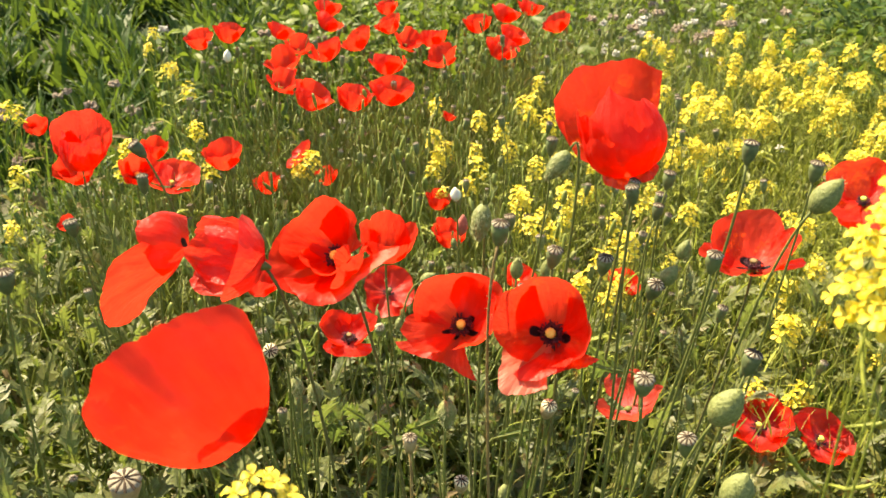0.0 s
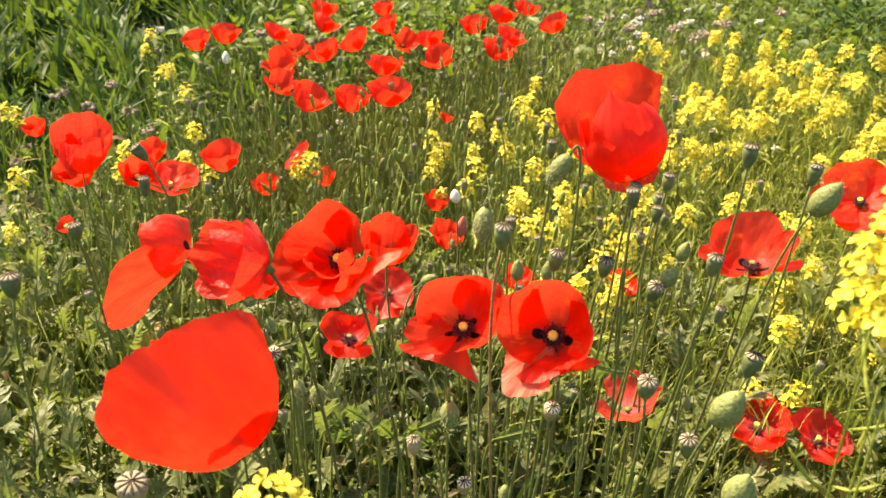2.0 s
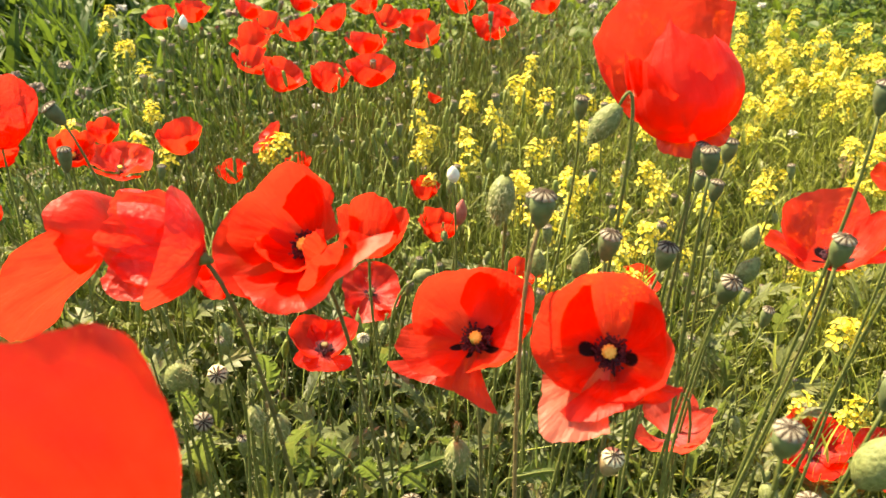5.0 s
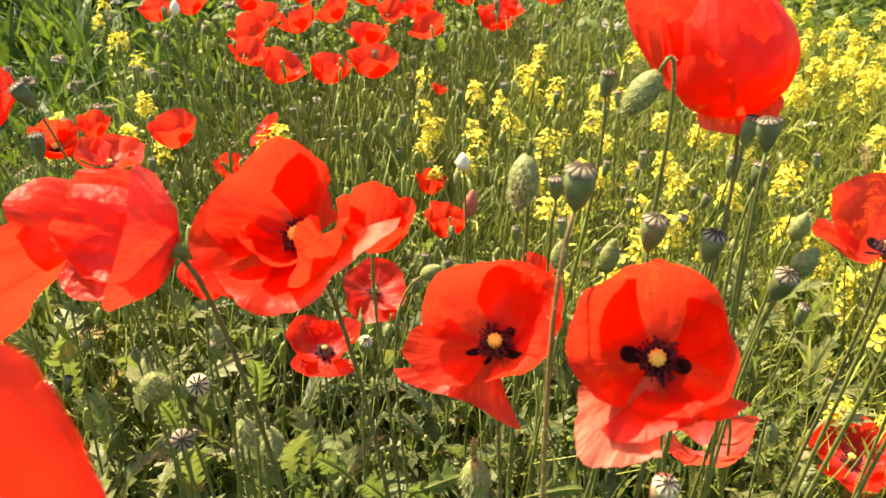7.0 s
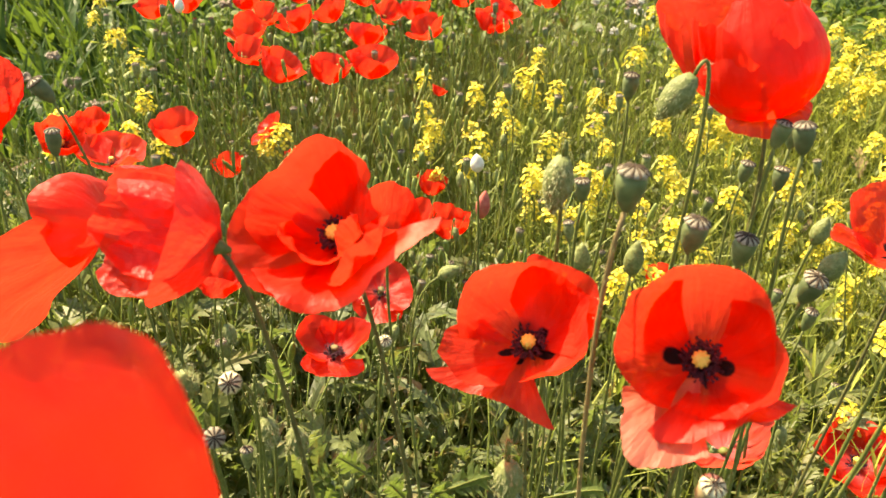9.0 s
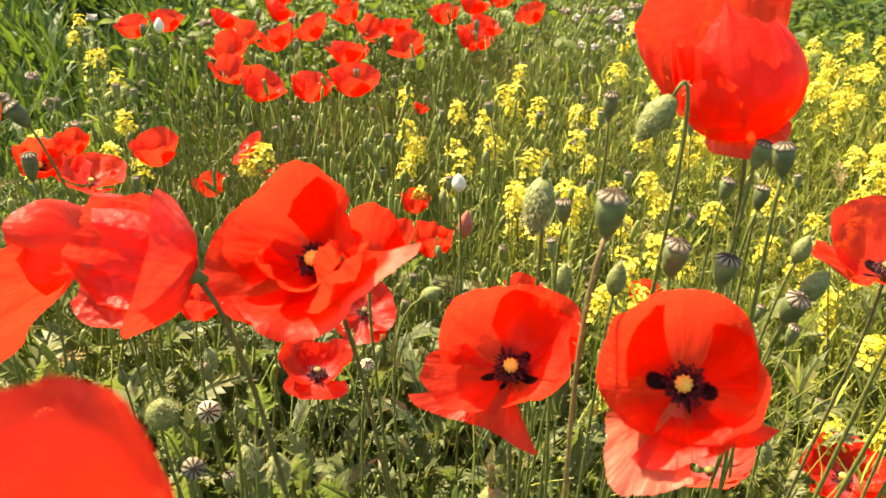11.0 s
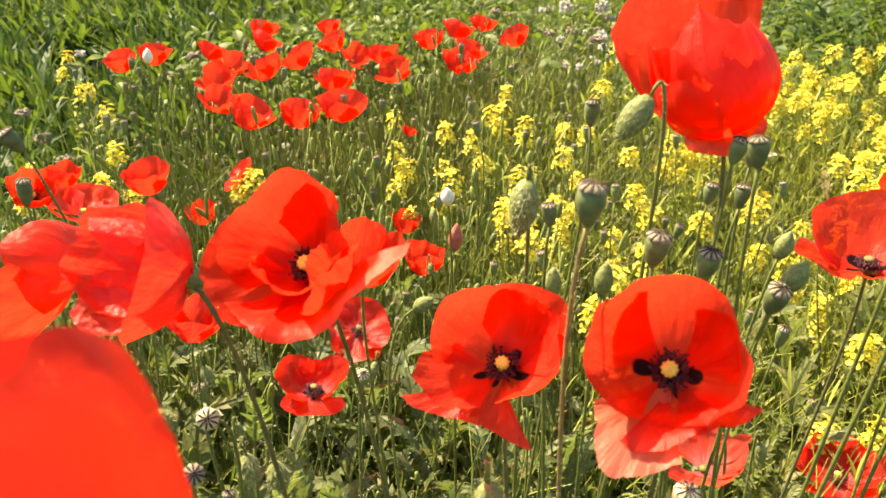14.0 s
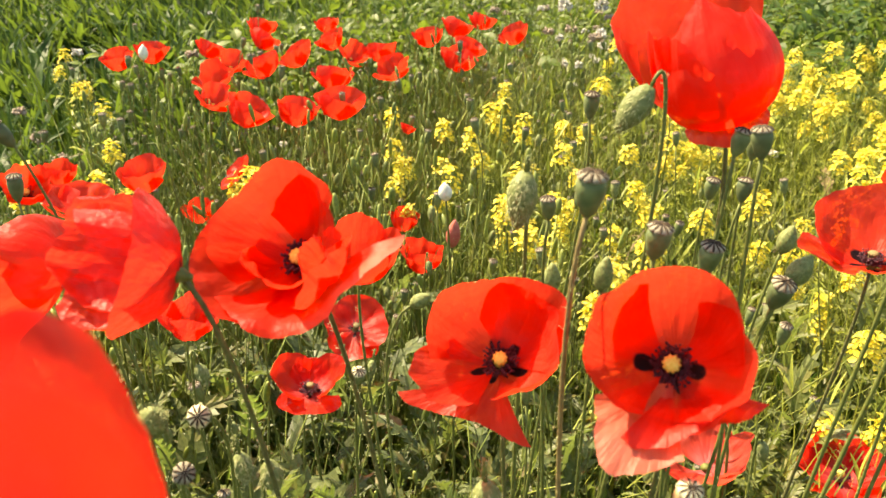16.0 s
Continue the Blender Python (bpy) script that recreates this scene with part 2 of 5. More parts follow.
def tube(points, radii, sides=6):
    verts, faces = [], []
    a = None
    for i, p in enumerate(points):
        way = points[min(i + 1, len(points) - 1)] - points[max(i - 1, 0)]
        if a is None:
            a, b = side_axes(way)
        else:
            w = way.normalized()
            a = (a - w * a.dot(w)).normalized()
            b = w.cross(a)
        for k in range(sides):
            g = 2 * math.pi * k / sides
            verts.append(p + radii[i] * (math.cos(g) * a + math.sin(g) * b))
    for i in range(len(points) - 1):
        for k in range(sides):
            q = (k + 1) % sides
            faces.append((i * sides + k, i * sides + q, (i + 1) * sides + q, (i + 1) * sides + k))
    faces.append(tuple(range(sides))[::-1])
    faces.append(tuple(len(verts) - sides + k for k in range(sides)))
    return verts, faces


def bezier(p0, p1, p2, p3, count):
    out = []
    for i in range(count + 1):
        t = i / count
        out.append((1 - t) ** 3 * p0 + 3 * t * (1 - t) ** 2 * p1 + 3 * t * t * (1 - t) * p2 + t ** 3 * p3)
    return out


def lathe(profile, frame_m, sides=12, lobes=0.0, count=8):
    """A turned body: profile of (radius, height) along the frame's z, with closed ends."""
    verts, faces = [], []
    for r, h in profile:
        for k in range(sides):
            g = 2 * math.pi * k / sides
            rr = r * (1 + lobes * math.cos(count * g))
            verts.append(frame_m @ Vector((rr * math.cos(g), rr * math.sin(g), h)))
    for i in range(len(profile) - 1):
        for k in range(sides):
            q = (k + 1) % sides
            faces.append((i * sides + k, i * sides + q, (i + 1) * sides + q, (i + 1) * sides + k))
    faces.append(tuple(range(sides))[::-1])
    faces.append(tuple(len(verts) - sides + k for k in range(sides)))
    return verts, faces


def axis_frame(origin, axis, up=(0, 0, 1)):
    """A frame whose z is the axis and whose y leans to up."""
    z = Vector(axis).normalized()
    y = Vector(up) - z * z.dot(Vector(up))
    if y.length < 1e-3:
        y = Vector((0, 1, 0)) - z * z.y
    y.normalize()
    x = y.cross(z)
    m = Matrix((x, y, z)).transposed().to_4x4()
    m.translation = Vector(origin)
    return m


def bristles(points, rng, count, length, shape, reach=(0.15, 1.0), base=0.0006, spread=0.5):
    """Fine hairs that stand off a stem."""
    n = len(points) - 1
    for _ in range(count):
        s = rng.uniform(*reach) * n
        i = min(int(s), n - 1)
        p = points[i].lerp(points[i + 1], s - i)
        way = (points[i + 1] - points[i]).normalized()
        a, b = side_axes(way)
        g = rng.uniform(0, 6.283)
        out = (math.cos(g) * a + math.sin(g) * b + way * rng.uniform(-0.2, spread)).normalized()
        side = out.cross(way).normalized() * 0.00016
        tip = p + out * (base + length * rng.uniform(0.6, 1.2))
        shape.add([p + out * base * 0.6 - side, p + out * base * 0.6 + side, tip], [(0, 1, 2)])


# ---- poppies ----
def smooth_row(row, t):
    """The value at t, 0 to 1, of a smooth line through evenly spaced values."""
    n = len(row) - 1
    s = min(max(t, 0.0), 1.0) * n
    i = min(int(s), n - 1)
    e = s - i
    p0, p1, p2, p3 = row[max(i - 1, 0)], row[i], row[i + 1], row[min(i + 2, n)]
    return p1 + 0.5 * e * (p2 - p0 + e * (2 * p0 - 5 * p1 + 4 * p2 - p3 + e * (3 * (p1 - p2) + p3 - p0)))


DOME = (0.66, 0.90, 0.99, 1.0, 0.98, 0.90, 0.66)


def petal(phi, spread, length, tilts, rng, rim=DOME, roll=(0, 0), lift=0.0, ruffle=0.08, nu=15, nv=12):
    """One petal in the flower's own frame: z is the way it faces, phi its place round the heart. tilts: its slope off the axis, from foot to tip;
    rim: its length from one side to the other; roll: degrees by which its two sides bend further outwards."""
    verts, uvs, faces = [], [], []
    p1, p2, p3 = rng.uniform(0, 6.28), rng.uniform(0, 6.28), rng.uniform(0, 50)
    k1, k2 = rng.choice((2, 3)), rng.choice((4, 5, 6))
    steps = 3 * nv
    for i in range(nu + 1):
        u = 2 * i / nu - 1
        top = smooth_row(rim, i / nu) * (1 + 0.035 * noise.noise((u * 2.4, p3, 0.3)) + 0.022 * noise.noise((u * 9, p3, 2.3)) + 0.012 * noise.noise((u * 24, p3, 7.3)))
        extra = roll[0] * max(0.0, -u) ** 2.5 + roll[1] * max(0.0, u) ** 2.5
        r, h, column = 0.0025, lift, []
        for s in range(steps + 1):
            v = s / steps
            tilt = radians(smooth_row(tilts, v * top) + extra * v ** 1.5)
            if s % 3 == 0:
                wave = ruffle * v ** 1.6 * (math.sin(k1 * u * 2.2 + p1) + 0.45 * math.sin(k2 * u * 2.5 + p2)) * 0.6
                wave += ruffle * 0.9 * v * noise.noise((u * 2.0 + p3, v * 2.2, 1.0))
                wave += ruffle * 0.40 * v * noise.noise((u * 6.0 + p3, v * 4.0, 5.0))
                wave += ruffle * 0.22 * v * noise.noise((u * 15.0 + p3, v * 5.0, 9.0)) + ruffle * 0.14 * v * noise.noise((u * 7.0 + p3, v * 16.0, 12.0))
                ang = radians(phi) + radians(spread) * u * (0.74 + 0.26 * v)
                r2 = max(r + wave * math.cos(tilt), 0.001)
                column.append(Vector((r2 * math.cos(ang), r2 * math.sin(ang), h - wave * math.sin(tilt))) * length)
            r += math.sin(tilt) * top / steps
            h += math.cos(tilt) * top / steps
        verts += column
        uvs += [(i / nu, j / nv * 0.98 + 0.01) for j in range(nv + 1)]
    for i in range(nu):
        for j in range(nv):
            k = i * (nv + 1) + j
            faces.append((k, k + nv + 1, k + nv + 2, k + 1))
    return verts, faces, uvs


# each row: place round the heart, half width, length, slopes from foot to tip, then what differs
CUP = ((92, 84, 1.06, (84, 42, 16, 6)), (270, 78, 0.92, (90, 52, 24, 16)), (2, 66, 0.92, (76, 40, 16)), (182, 66, 0.90, (76, 42, 20)))
DEEP = ((95, 88, 1.08, (82, 34, 6, -4)), (275, 88, 0.96, (92, 42, 8, -6)), (5, 68, 0.98, (80, 34, 8)), (185, 68, 0.98, (80, 36, 10)))
BOWL = ((82, 78, 1.0, (86, 60, 40)), (262, 76, 0.98, (88, 66, 48)), (350, 66, 0.92, (80, 56, 38)), (170, 66, 0.92, (80, 58, 44)))
OPEN = ((85, 74, 1.0, (88, 70, 56)), (268, 74, 1.0, (90, 80, 78)), (352, 64, 0.92, (84, 66, 56)), (176, 64, 0.92, (84, 70, 62)))
SHELL = ((92, 94, 1.10, (84, 34, 6, -8)), (285, 66, 0.72, (92, 70, 46)), (355, 60, 0.86, (82, 46, 22)), (190, 58, 0.80, (84, 54, 34)))
TIPPED = ((70, 84, 1.02, (84, 40, 14)), (250, 84, 1.0, (92, 46, 14, 0)), (335, 70, 1.0, (88, 40, 10)), (165, 60, 0.86, (82, 50, 26)))


def poppy(x, y, z, label, axis=(0, -0.4, 0.9), size=0.08, petals=CUP, seed=0, mid=True, foot=None, mat=None, fine=True, hairs=60, up=(0, 0, 1), ruffle=0.08, neck=0.07, bend=0.0, heart=True, pistil=None):
    """A poppy whose flower's middle (or, with mid off, its pistil) is at x, y, z; it grows from the foot on the ground."""
    rng = random.Random(seed * 7 + 3)
    axis = Vector(axis).normalized()
    if axis.z > 0.78:
        up = (0, 1, 0)
    length = size * 0.62
    head = Vector((x, y, z)) - axis * (length * 0.42 if mid else 0.010)
    if foot is None:
        foot = (0.03 + (x - 0.03) * 0.93 + rng.uniform(-0.02, 0.02), y + 0.03 + rng.uniform(-0.02, 0.03))
    base = root("poppy", *foot)
    top = head - base.location
    m = axis_frame(top, axis, up)
    mat = mat or PETAL_PLAIN
    nu, nv = (44, 28) if fine and hairs else (22, 14) if fine else (12, 8)
    for k, (phi, spread, share, tilts, *more) in enumerate(petals):
        more = dict(more[0]) if more else {}
        own_mat = more.pop("mat", mat)
        more = {"lift": -0.02 + 0.035 * (k > 1), "ruffle": ruffle, **more}
        v, f, uv = petal(phi, spread, length * share, tilts, rng, nu=nu, nv=nv, **more)
        part("petal", [m @ p for p in v], f, own_mat, base, uvs=uv)
    # stem
    stem = Shape()
    mid_way = Vector((top.x * 0.2 + bend, top.y * 0.2, top.z * 0.55))
    pts = bezier(Vector((0, 0, -0.01)), mid_way, top - axis * neck - Vector((0, 0, 0.02)), top, 22 if fine else 10)
    radii = [0.0016 - 0.0004 * i / len(pts) for i in range(len(pts))]
    stem.add(*tube(pts, radii, 7 if fine else 5))
    stem_ob = part("stem", stem.v, stem.f, STEM_DARK if hairs > 80 else STEM, base)
    if hairs:
        fuzz = Shape()
        bristles(pts, rng, hairs, 0.0032, fuzz, (0.3, 1.0), 0.0014, 0.3)
        part("fuzz", fuzz.v, fuzz.f, HAIR, stem_ob, smooth=False)["kind"] = "stuff"
    # calyx end, heart and stamens
    v, f = lathe(((0.0012, -0.006), (0.0030, -0.002), (0.0042, 0.001), (0.0020, 0.003)), m, 8)
    part("receptacle", v, f, STEM, base)
    if not heart:
        return tagged(base, label, "poppy", "poppies in flower")
    v, f = lathe(((0.0012, 0.001), (0.0025, 0.004), (0.0030, 0.0075), (0.0027, 0.0092), (0.0036, 0.0098), (0.0036, 0.0106), (0.0026, 0.0115), (0.0009, 0.0118)), m, 40, 0.13, 10)
    part("pistil", v, f, pistil or PISTIL, base, "dull tan pistil" if pistil else "pale yellow pistil")
    st = Shape()
    for _ in range(230 if hairs else 60 if fine else 26):
        g, out = rng.uniform(0, 6.283), min(rng.uniform(0.0042, 0.0100), rng.uniform(0.0055, 0.0105))
        rise = rng.uniform(0.004, 0.0098)
        w = Vector((math.cos(g), math.sin(g), 0))
        t = Vector((-w.y, w.x, 0)) * 0.00018
        a, b = w * 0.003 + Vector((0, 0, 0.002)), w * out + Vector((0, 0, rise))
        st.add([m @ (a - t), m @ (a + t), m @ (b + t), m @ (b - t)], [(0, 1, 2, 3)])
        c = 0.00058 * rng.uniform(0.8, 1.3)
        ends = [b + Vector(d) * c for d in ((1.3, 0, 0), (0, 1.3, 0), (-1.3, 0, 0), (0, -1.3, 0), (0, 0, 0.9), (0, 0, -0.9))]
        st.add([m @ p for p in ends], [(0, 1, 4), (1, 2, 4), (2, 3, 4), (3, 0, 4), (1, 0, 5), (2, 1, 5), (3, 2, 5), (0, 3, 5)])
    part("stamen_ring", st.v, st.f, STAMEN, base, "ring of blackish stamens")
    return tagged(base, label, "poppy", "poppies in flower")


def seed_pod(x, y, z, label, size=0.0115, axis=(0, 0, 1), seed=0, foot=None, mat=None, dark_crown=True, stem_mat=None, hairs=40, fine=True, ratio=1.35, bend=0.0):
    """A poppy's seed capsule with its rayed crown, on its stem; x, y, z is the capsule's middle."""
    rng = random.Random(seed * 11 + 5)
    axis = Vector(axis).normalized()
    if foot is None:
        foot = (0.03 + (x - 0.03) * 0.9 + rng.uniform(-0.03, 0.03), y + 0.03 + rng.uniform(-0.03, 0.03))
    base = root("poppy_seed_pod", *foot)
    tall = size * ratio
    low = Vector((x, y, z)) - base.location - axis * tall * 0.55
    m = axis_frame(low, axis, (0.3, 0.9, 0.2))
    r = size / 2
    sides = 20 if fine else 9
    v, f = lathe(((0.22 * r, -0.02 * tall), (0.34 * r, 0.03 * tall), (0.56 * r, 0.14 * tall), (0.80 * r, 0.36 * tall), (0.97 * r, 0.62 * tall), (1.0 * r, 0.80 * tall), (0.90 * r, 0.95 * tall), (0.72 * r, 1.0 * tall)), m, sides, 0.018, 10)
    part("capsule", v, f, mat or CAPSULE, base)
    lip = ((0.70 * r, 0.98 * tall), (0.98 * r, 0.995 * tall), (1.05 * r, 1.03 * tall), (0.72 * r, 1.11 * tall), (0.28 * r, 1.16 * tall), (0.06 * r, 1.17 * tall))
    v, f = lathe(lip, m, 40 if fine else 10, 0.05, 10)
    crown = part("crown", v, f, CROWN_GREY if dark_crown else CROWN, base)
    rays = Shape()
    for k in range(10):
        g = 2 * math.pi * (k + 0.5 * dark_crown) / 10
        w, t = Vector((math.cos(g), math.sin(g), 0)), Vector((-math.sin(g), math.cos(g), 0))
        pts = [(0.05, 1.175, 0.03), (0.28, 1.172, 0.07), (0.72, 1.122, 0.135), (1.06, 1.035, 0.10)]
        ridge = []
        for a, h, wide in pts:
            for d, e in ((-1, -0.02), (0, 0.035), (1, -0.02)):
                ridge.append(m @ (w * a * r + t * d * wide * r + Vector((0, 0, (h + e) * tall))))
        faces = [(3 * i + j, 3 * i + j + 1, 3 * i + j + 4, 3 * i + j + 3) for i in range(3) for j in range(2)]
        rays.add(ridge, faces)
    part("crown_star", rays.v, rays.f, CROWN_RAY, crown, "dark raised rays")
    sway = 0.055 * math.sin(seed * 2.4)
    pts = bezier(Vector((0, 0, -0.01)), Vector((low.x * 0.25 + bend + sway, low.y * 0.25, low.z * 0.5)), low - axis * 0.09 - Vector((0.35 * sway, 0, 0)), low, 20 if fine else 8)
    v, f = tube(pts, [0.0014 - 0.0004 * i / len(pts) for i in range(len(pts))], 7 if fine else 5)
    stem = part("stem", v, f, stem_mat or STEM, base)
    if hairs:
        fuzz = Shape()
        bristles(pts, rng, hairs, 0.0026, fuzz, (0.3, 0.98), 0.0012, 0.3)
        part("fuzz", fuzz.v, fuzz.f, HAIR, stem, smooth=False)["kind"] = "stuff"
    return tagged(base, label, "seed pod", "poppy seed pods")


def poppy_bud(x, y, z, label, width=0.013, length=0.024, axis=(0.2, -0.1, -1), seed=0, foot=None, mat=None, hairs=140, hook=True, bend=0.0, stem_mat=None, arch=0.03):
    """A closed, bristly bud; axis points from its stalk to its tip. With hook its stalk arches over and lets it hang."""
    rng = random.Random(seed * 13 + 1)
    axis = Vector(axis).normalized()
    if foot is None:
        foot = (0.03 + (x - 0.03) * 0.9 + rng.uniform(-0.03, 0.03), y + 0.03 + rng.uniform(-0.03, 0.03))
    base = root("poppy_bud", *foot)
    mid = Vector((x, y, z)) - base.location
    low = mid - axis * length / 2
    m = axis_frame(low, axis, (0.3, 0.9, 0.3))
    prof = []
    for i in range(11):
        t = i / 10
        prof.append((max(0.0006, width / 2 * math.sin(math.pi * (0.06 + 0.94 * t) ** 0.92) ** 0.72 * (1 - 0.10 * t)), t * length))
    v, f = lathe(prof, m, 16, 0.012, 2)
    body = part("bud", v, f, mat or BUD, base)
    if hairs:
        fuzz = Shape()
        for _ in range(hairs):
            t, g = rng.uniform(0.05, 0.97), rng.uniform(0, 6.283)
            i = min(int(t * 10), 9)
            rr = prof[i][0] + (prof[i + 1][0] - prof[i][0]) * (t * 10 - i)
            w = Vector((math.cos(g), math.sin(g), 0))
            p = w * rr + Vector((0, 0, t * length))
            tip = p + (w * 0.6 + Vector((0, 0, rng.uniform(0.3, 1.2)))).normalized() * rng.uniform(0.0018, 0.0040)
            s = Vector((-w.y, w.x, 0)) * 0.0002
            fuzz.add([m @ (p - s), m @ (p + s), m @ tip], [(0, 1, 2)])
        part("fuzz", fuzz.v, fuzz.f, HAIR, body, smooth=False)["kind"] = "stuff"
    if hook:
        over = low - axis * arch * 0.5 + Vector((0, 0, arch * 0.35))
        side = Vector((-axis.x, -axis.y, 0)) * arch * 0.7
        knee = low + side + Vector((0, 0, -arch * 0.9))
        pts = bezier(Vector((0, 0, -0.01)), Vector((knee.x * 0.3 + bend, knee.y * 0.3, knee.z * 0.5)), knee - Vector((0, 0, 0.10)), knee, 16)
        pts += bezier(knee, knee + Vector((0, 0, arch * 1.1)), over, low, 9)[1:]
    else:
        pts = bezier(Vector((0, 0, -0.01)), Vector((low.x * 0.25 + bend, low.y * 0.25, low.z * 0.55)), low - axis * 0.06, low, 20)
    v, f = tube(pts, [0.0014 - 0.0004 * i / len(pts) for i in range(len(pts))], 7)
    stem = part("stem", v, f, stem_mat or STEM, base)
    if hairs:
        fuzz = Shape()
        bristles(pts, rng, 90, 0.0028, fuzz, (0.3, 1.0), 0.0012, 0.2)
        part("fuzz", fuzz.v, fuzz.f, HAIR, stem, smooth=False)["kind"] = "stuff"
    return tagged(base, label, "poppy bud", "poppy buds")


# ---- mustard ----
def raceme(rng, top, way, count=12, wide=0.016, grain=1.0, fine=False):
    """A cluster of small four-petalled flowers round the end of a shoot."""
    out = Shape()
    m = axis_frame(top, way)
    for k in range(count):
        g = k * 2.4 + rng.uniform(-0.3, 0.3)
        t = (k + 0.5) / count
        r = wide * (0.25 + 0.75 * math.sqrt(t)) * rng.uniform(0.85, 1.1)
        c = Vector((math.cos(g) * r, math.sin(g) * r, 0.012 - 0.034 * t ** 1.2 + rng.uniform(-0.003, 0.003)))
        face = (Vector((math.cos(g) * 1.3 * t, math.sin(g) * 1.3 * t, 0.75)) + Vector((rng.uniform(-0.3, 0.3), rng.uniform(-0.3, 0.3), 0))).normalized()
        fm = m @ axis_frame(c, face, (math.cos(g * 3), math.sin(g * 3), 0.2))
        s = 0.0062 * rng.uniform(0.85, 1.15) * grain
        for q in range(4):
            a = q * math.pi / 2 + rng.uniform(-0.15, 0.15)
            w, t2 = Vector((math.cos(a), math.sin(a), 0)), Vector((-math.sin(a), math.cos(a), 0))
            dip = rng.uniform(-0.1, 0.35)
            if fine:
                grid, rows = [], ((0.10, 0.05, 0.0), (0.40, 0.22, 0.16), (0.70, 0.42, 0.22), (0.95, 0.46, 0.20 + 0.4 * dip), (1.15, 0.30, dip), (1.22, 0.10, dip - 0.05))
                for along, half, rise in rows:
                    for e in (-1, -0.5, 0, 0.5, 1):
                        grid.append(fm @ (w * (along - 0.06 * e * e) * s + t2 * half * e * s + Vector((0, 0, (rise - 0.10 * (1 - e * e)) * s))))
                out.add(grid, [(5 * i + j, 5 * i + j + 1, 5 * i + j + 6, 5 * i + j + 5) for i in range(5) for j in range(4)])
                continue
            pts = [w * 0.1 * s, w * 0.6 * s + t2 * 0.42 * s + Vector((0, 0, 0.22 * s)), w * 1.1 * s + t2 * 0.22 * s + Vector((0, 0, dip * s)), w * 1.1 * s - t2 * 0.22 * s + Vector((0, 0, dip * s)), w * 0.6 * s - t2 * 0.42 * s + Vector((0, 0, 0.22 * s))]
            out.add([fm @ p for p in pts], [(0, 1, 2), (0, 2, 3), (0, 3, 4)])
    return out


def mustard(x, y, height, label, seed, heads=4, spread=0.07, count=12, wide=0.016, lean=(0.0, 0.0), siliques=True, grain=1.0, low=0.72, fine=False, thick=1.0):
    """A wild mustard plant: branching stalk, thin pods, narrow leaves and yellow flower heads."""
    rng = random.Random(seed * 17 + 2)
    base = root("mustard_plant", x, y)
    stalk, green = Shape(), Shape()
    tops = []
    for k in range(heads):
        g = rng.uniform(0, 6.283)
        d = spread * (0.15 if k == 0 else rng.uniform(0.5, 1.0))
        h = height * (1.0 if k == 0 else rng.uniform(low, 0.99))
        tip = Vector((lean[0] + d * math.cos(g), lean[1] + d * math.sin(g), h))
        start = Vector((0, 0, -0.01)) if k == 0 else Vector((lean[0] * 0.3, lean[1] * 0.3, h * rng.uniform(0.35, 0.6)))
        pts = bezier(start, start + Vector((0, 0, (h - start.z) * 0.4)), tip - Vector((0, 0, (h - start.z) * 0.35)), tip, 9)
        stalk.add(*tube(pts, [thick * (0.0018 - 0.0011 * i / 9) for i in range(10)], 5))
        tops.append((tip, (pts[-1] - pts[-2]).normalized()))
        n = 9 if siliques else 3
        for j in range(n):
            s = rng.uniform(0.35, 0.93) * 9
            p = pts[int(s)].lerp(pts[min(int(s) + 1, 9)], s % 1)
            a = rng.uniform(0, 6.283)
            w = Vector((math.cos(a), math.sin(a), rng.uniform(0.2, 1.0))).normalized()
            ln = rng.uniform(0.018, 0.035)
            green.add(*tube([p, p + w * ln * 0.45, p + w * ln * 0.8 + Vector((0, 0, 0.003)), p + w * ln + Vector((0, 0, 0.006))], [0.0004, 0.0009, 0.0009, 0.0003], 4))
        for j in range(5):
            s = rng.uniform(0.0, 0.7) * 9
            p = pts[int(s)].lerp(pts[min(int(s) + 1, 9)], s % 1)
            a = rng.uniform(0, 6.283)
            w = Vector((math.cos(a), math.sin(a), rng.uniform(-0.1, 0.5))).normalized()
            t = w.cross(Vector((0, 0, 1))).normalized()
            ln, wd = rng.uniform(0.025, 0.055), rng.uniform(0.0025, 0.0055)
            up = Vector((0, 0, wd * 0.5))
            green.add([p, p + w * ln * 0.35 + t * wd + up, p + w * ln * 0.35, p + w * ln * 0.35 - t * wd + up, p + w * ln * 0.7 + t * wd * 0.7 + up, p + w * ln * 0.7 - Vector((0, 0, 0.002)), p + w * ln * 0.7 - t * wd * 0.7 + up, p + w * ln - Vector((0, 0, 0.008))],
                      [(0, 1, 2), (0, 2, 3), (1, 4, 5, 2), (2, 5, 6, 3), (4, 7, 5), (5, 7, 6)])
    part("stalk", stalk.v, stalk.f, MUSTARD_GREEN, base)
    part("foliage", green.v, green.f, MUSTARD_GREEN, base, "narrow leaves and thin green pods")
    for tip, way in tops:
        c = raceme(rng, tip, way, rng.randint(max(4, count - 4), count + 3), wide * rng.uniform(0.75, 1.15), grain, fine)
        part("flower_head", c.v, c.f, YELLOW, base, "yellow flower head", smooth=fine)
    return tagged(base, label, "mustard plant", "flowering mustard")


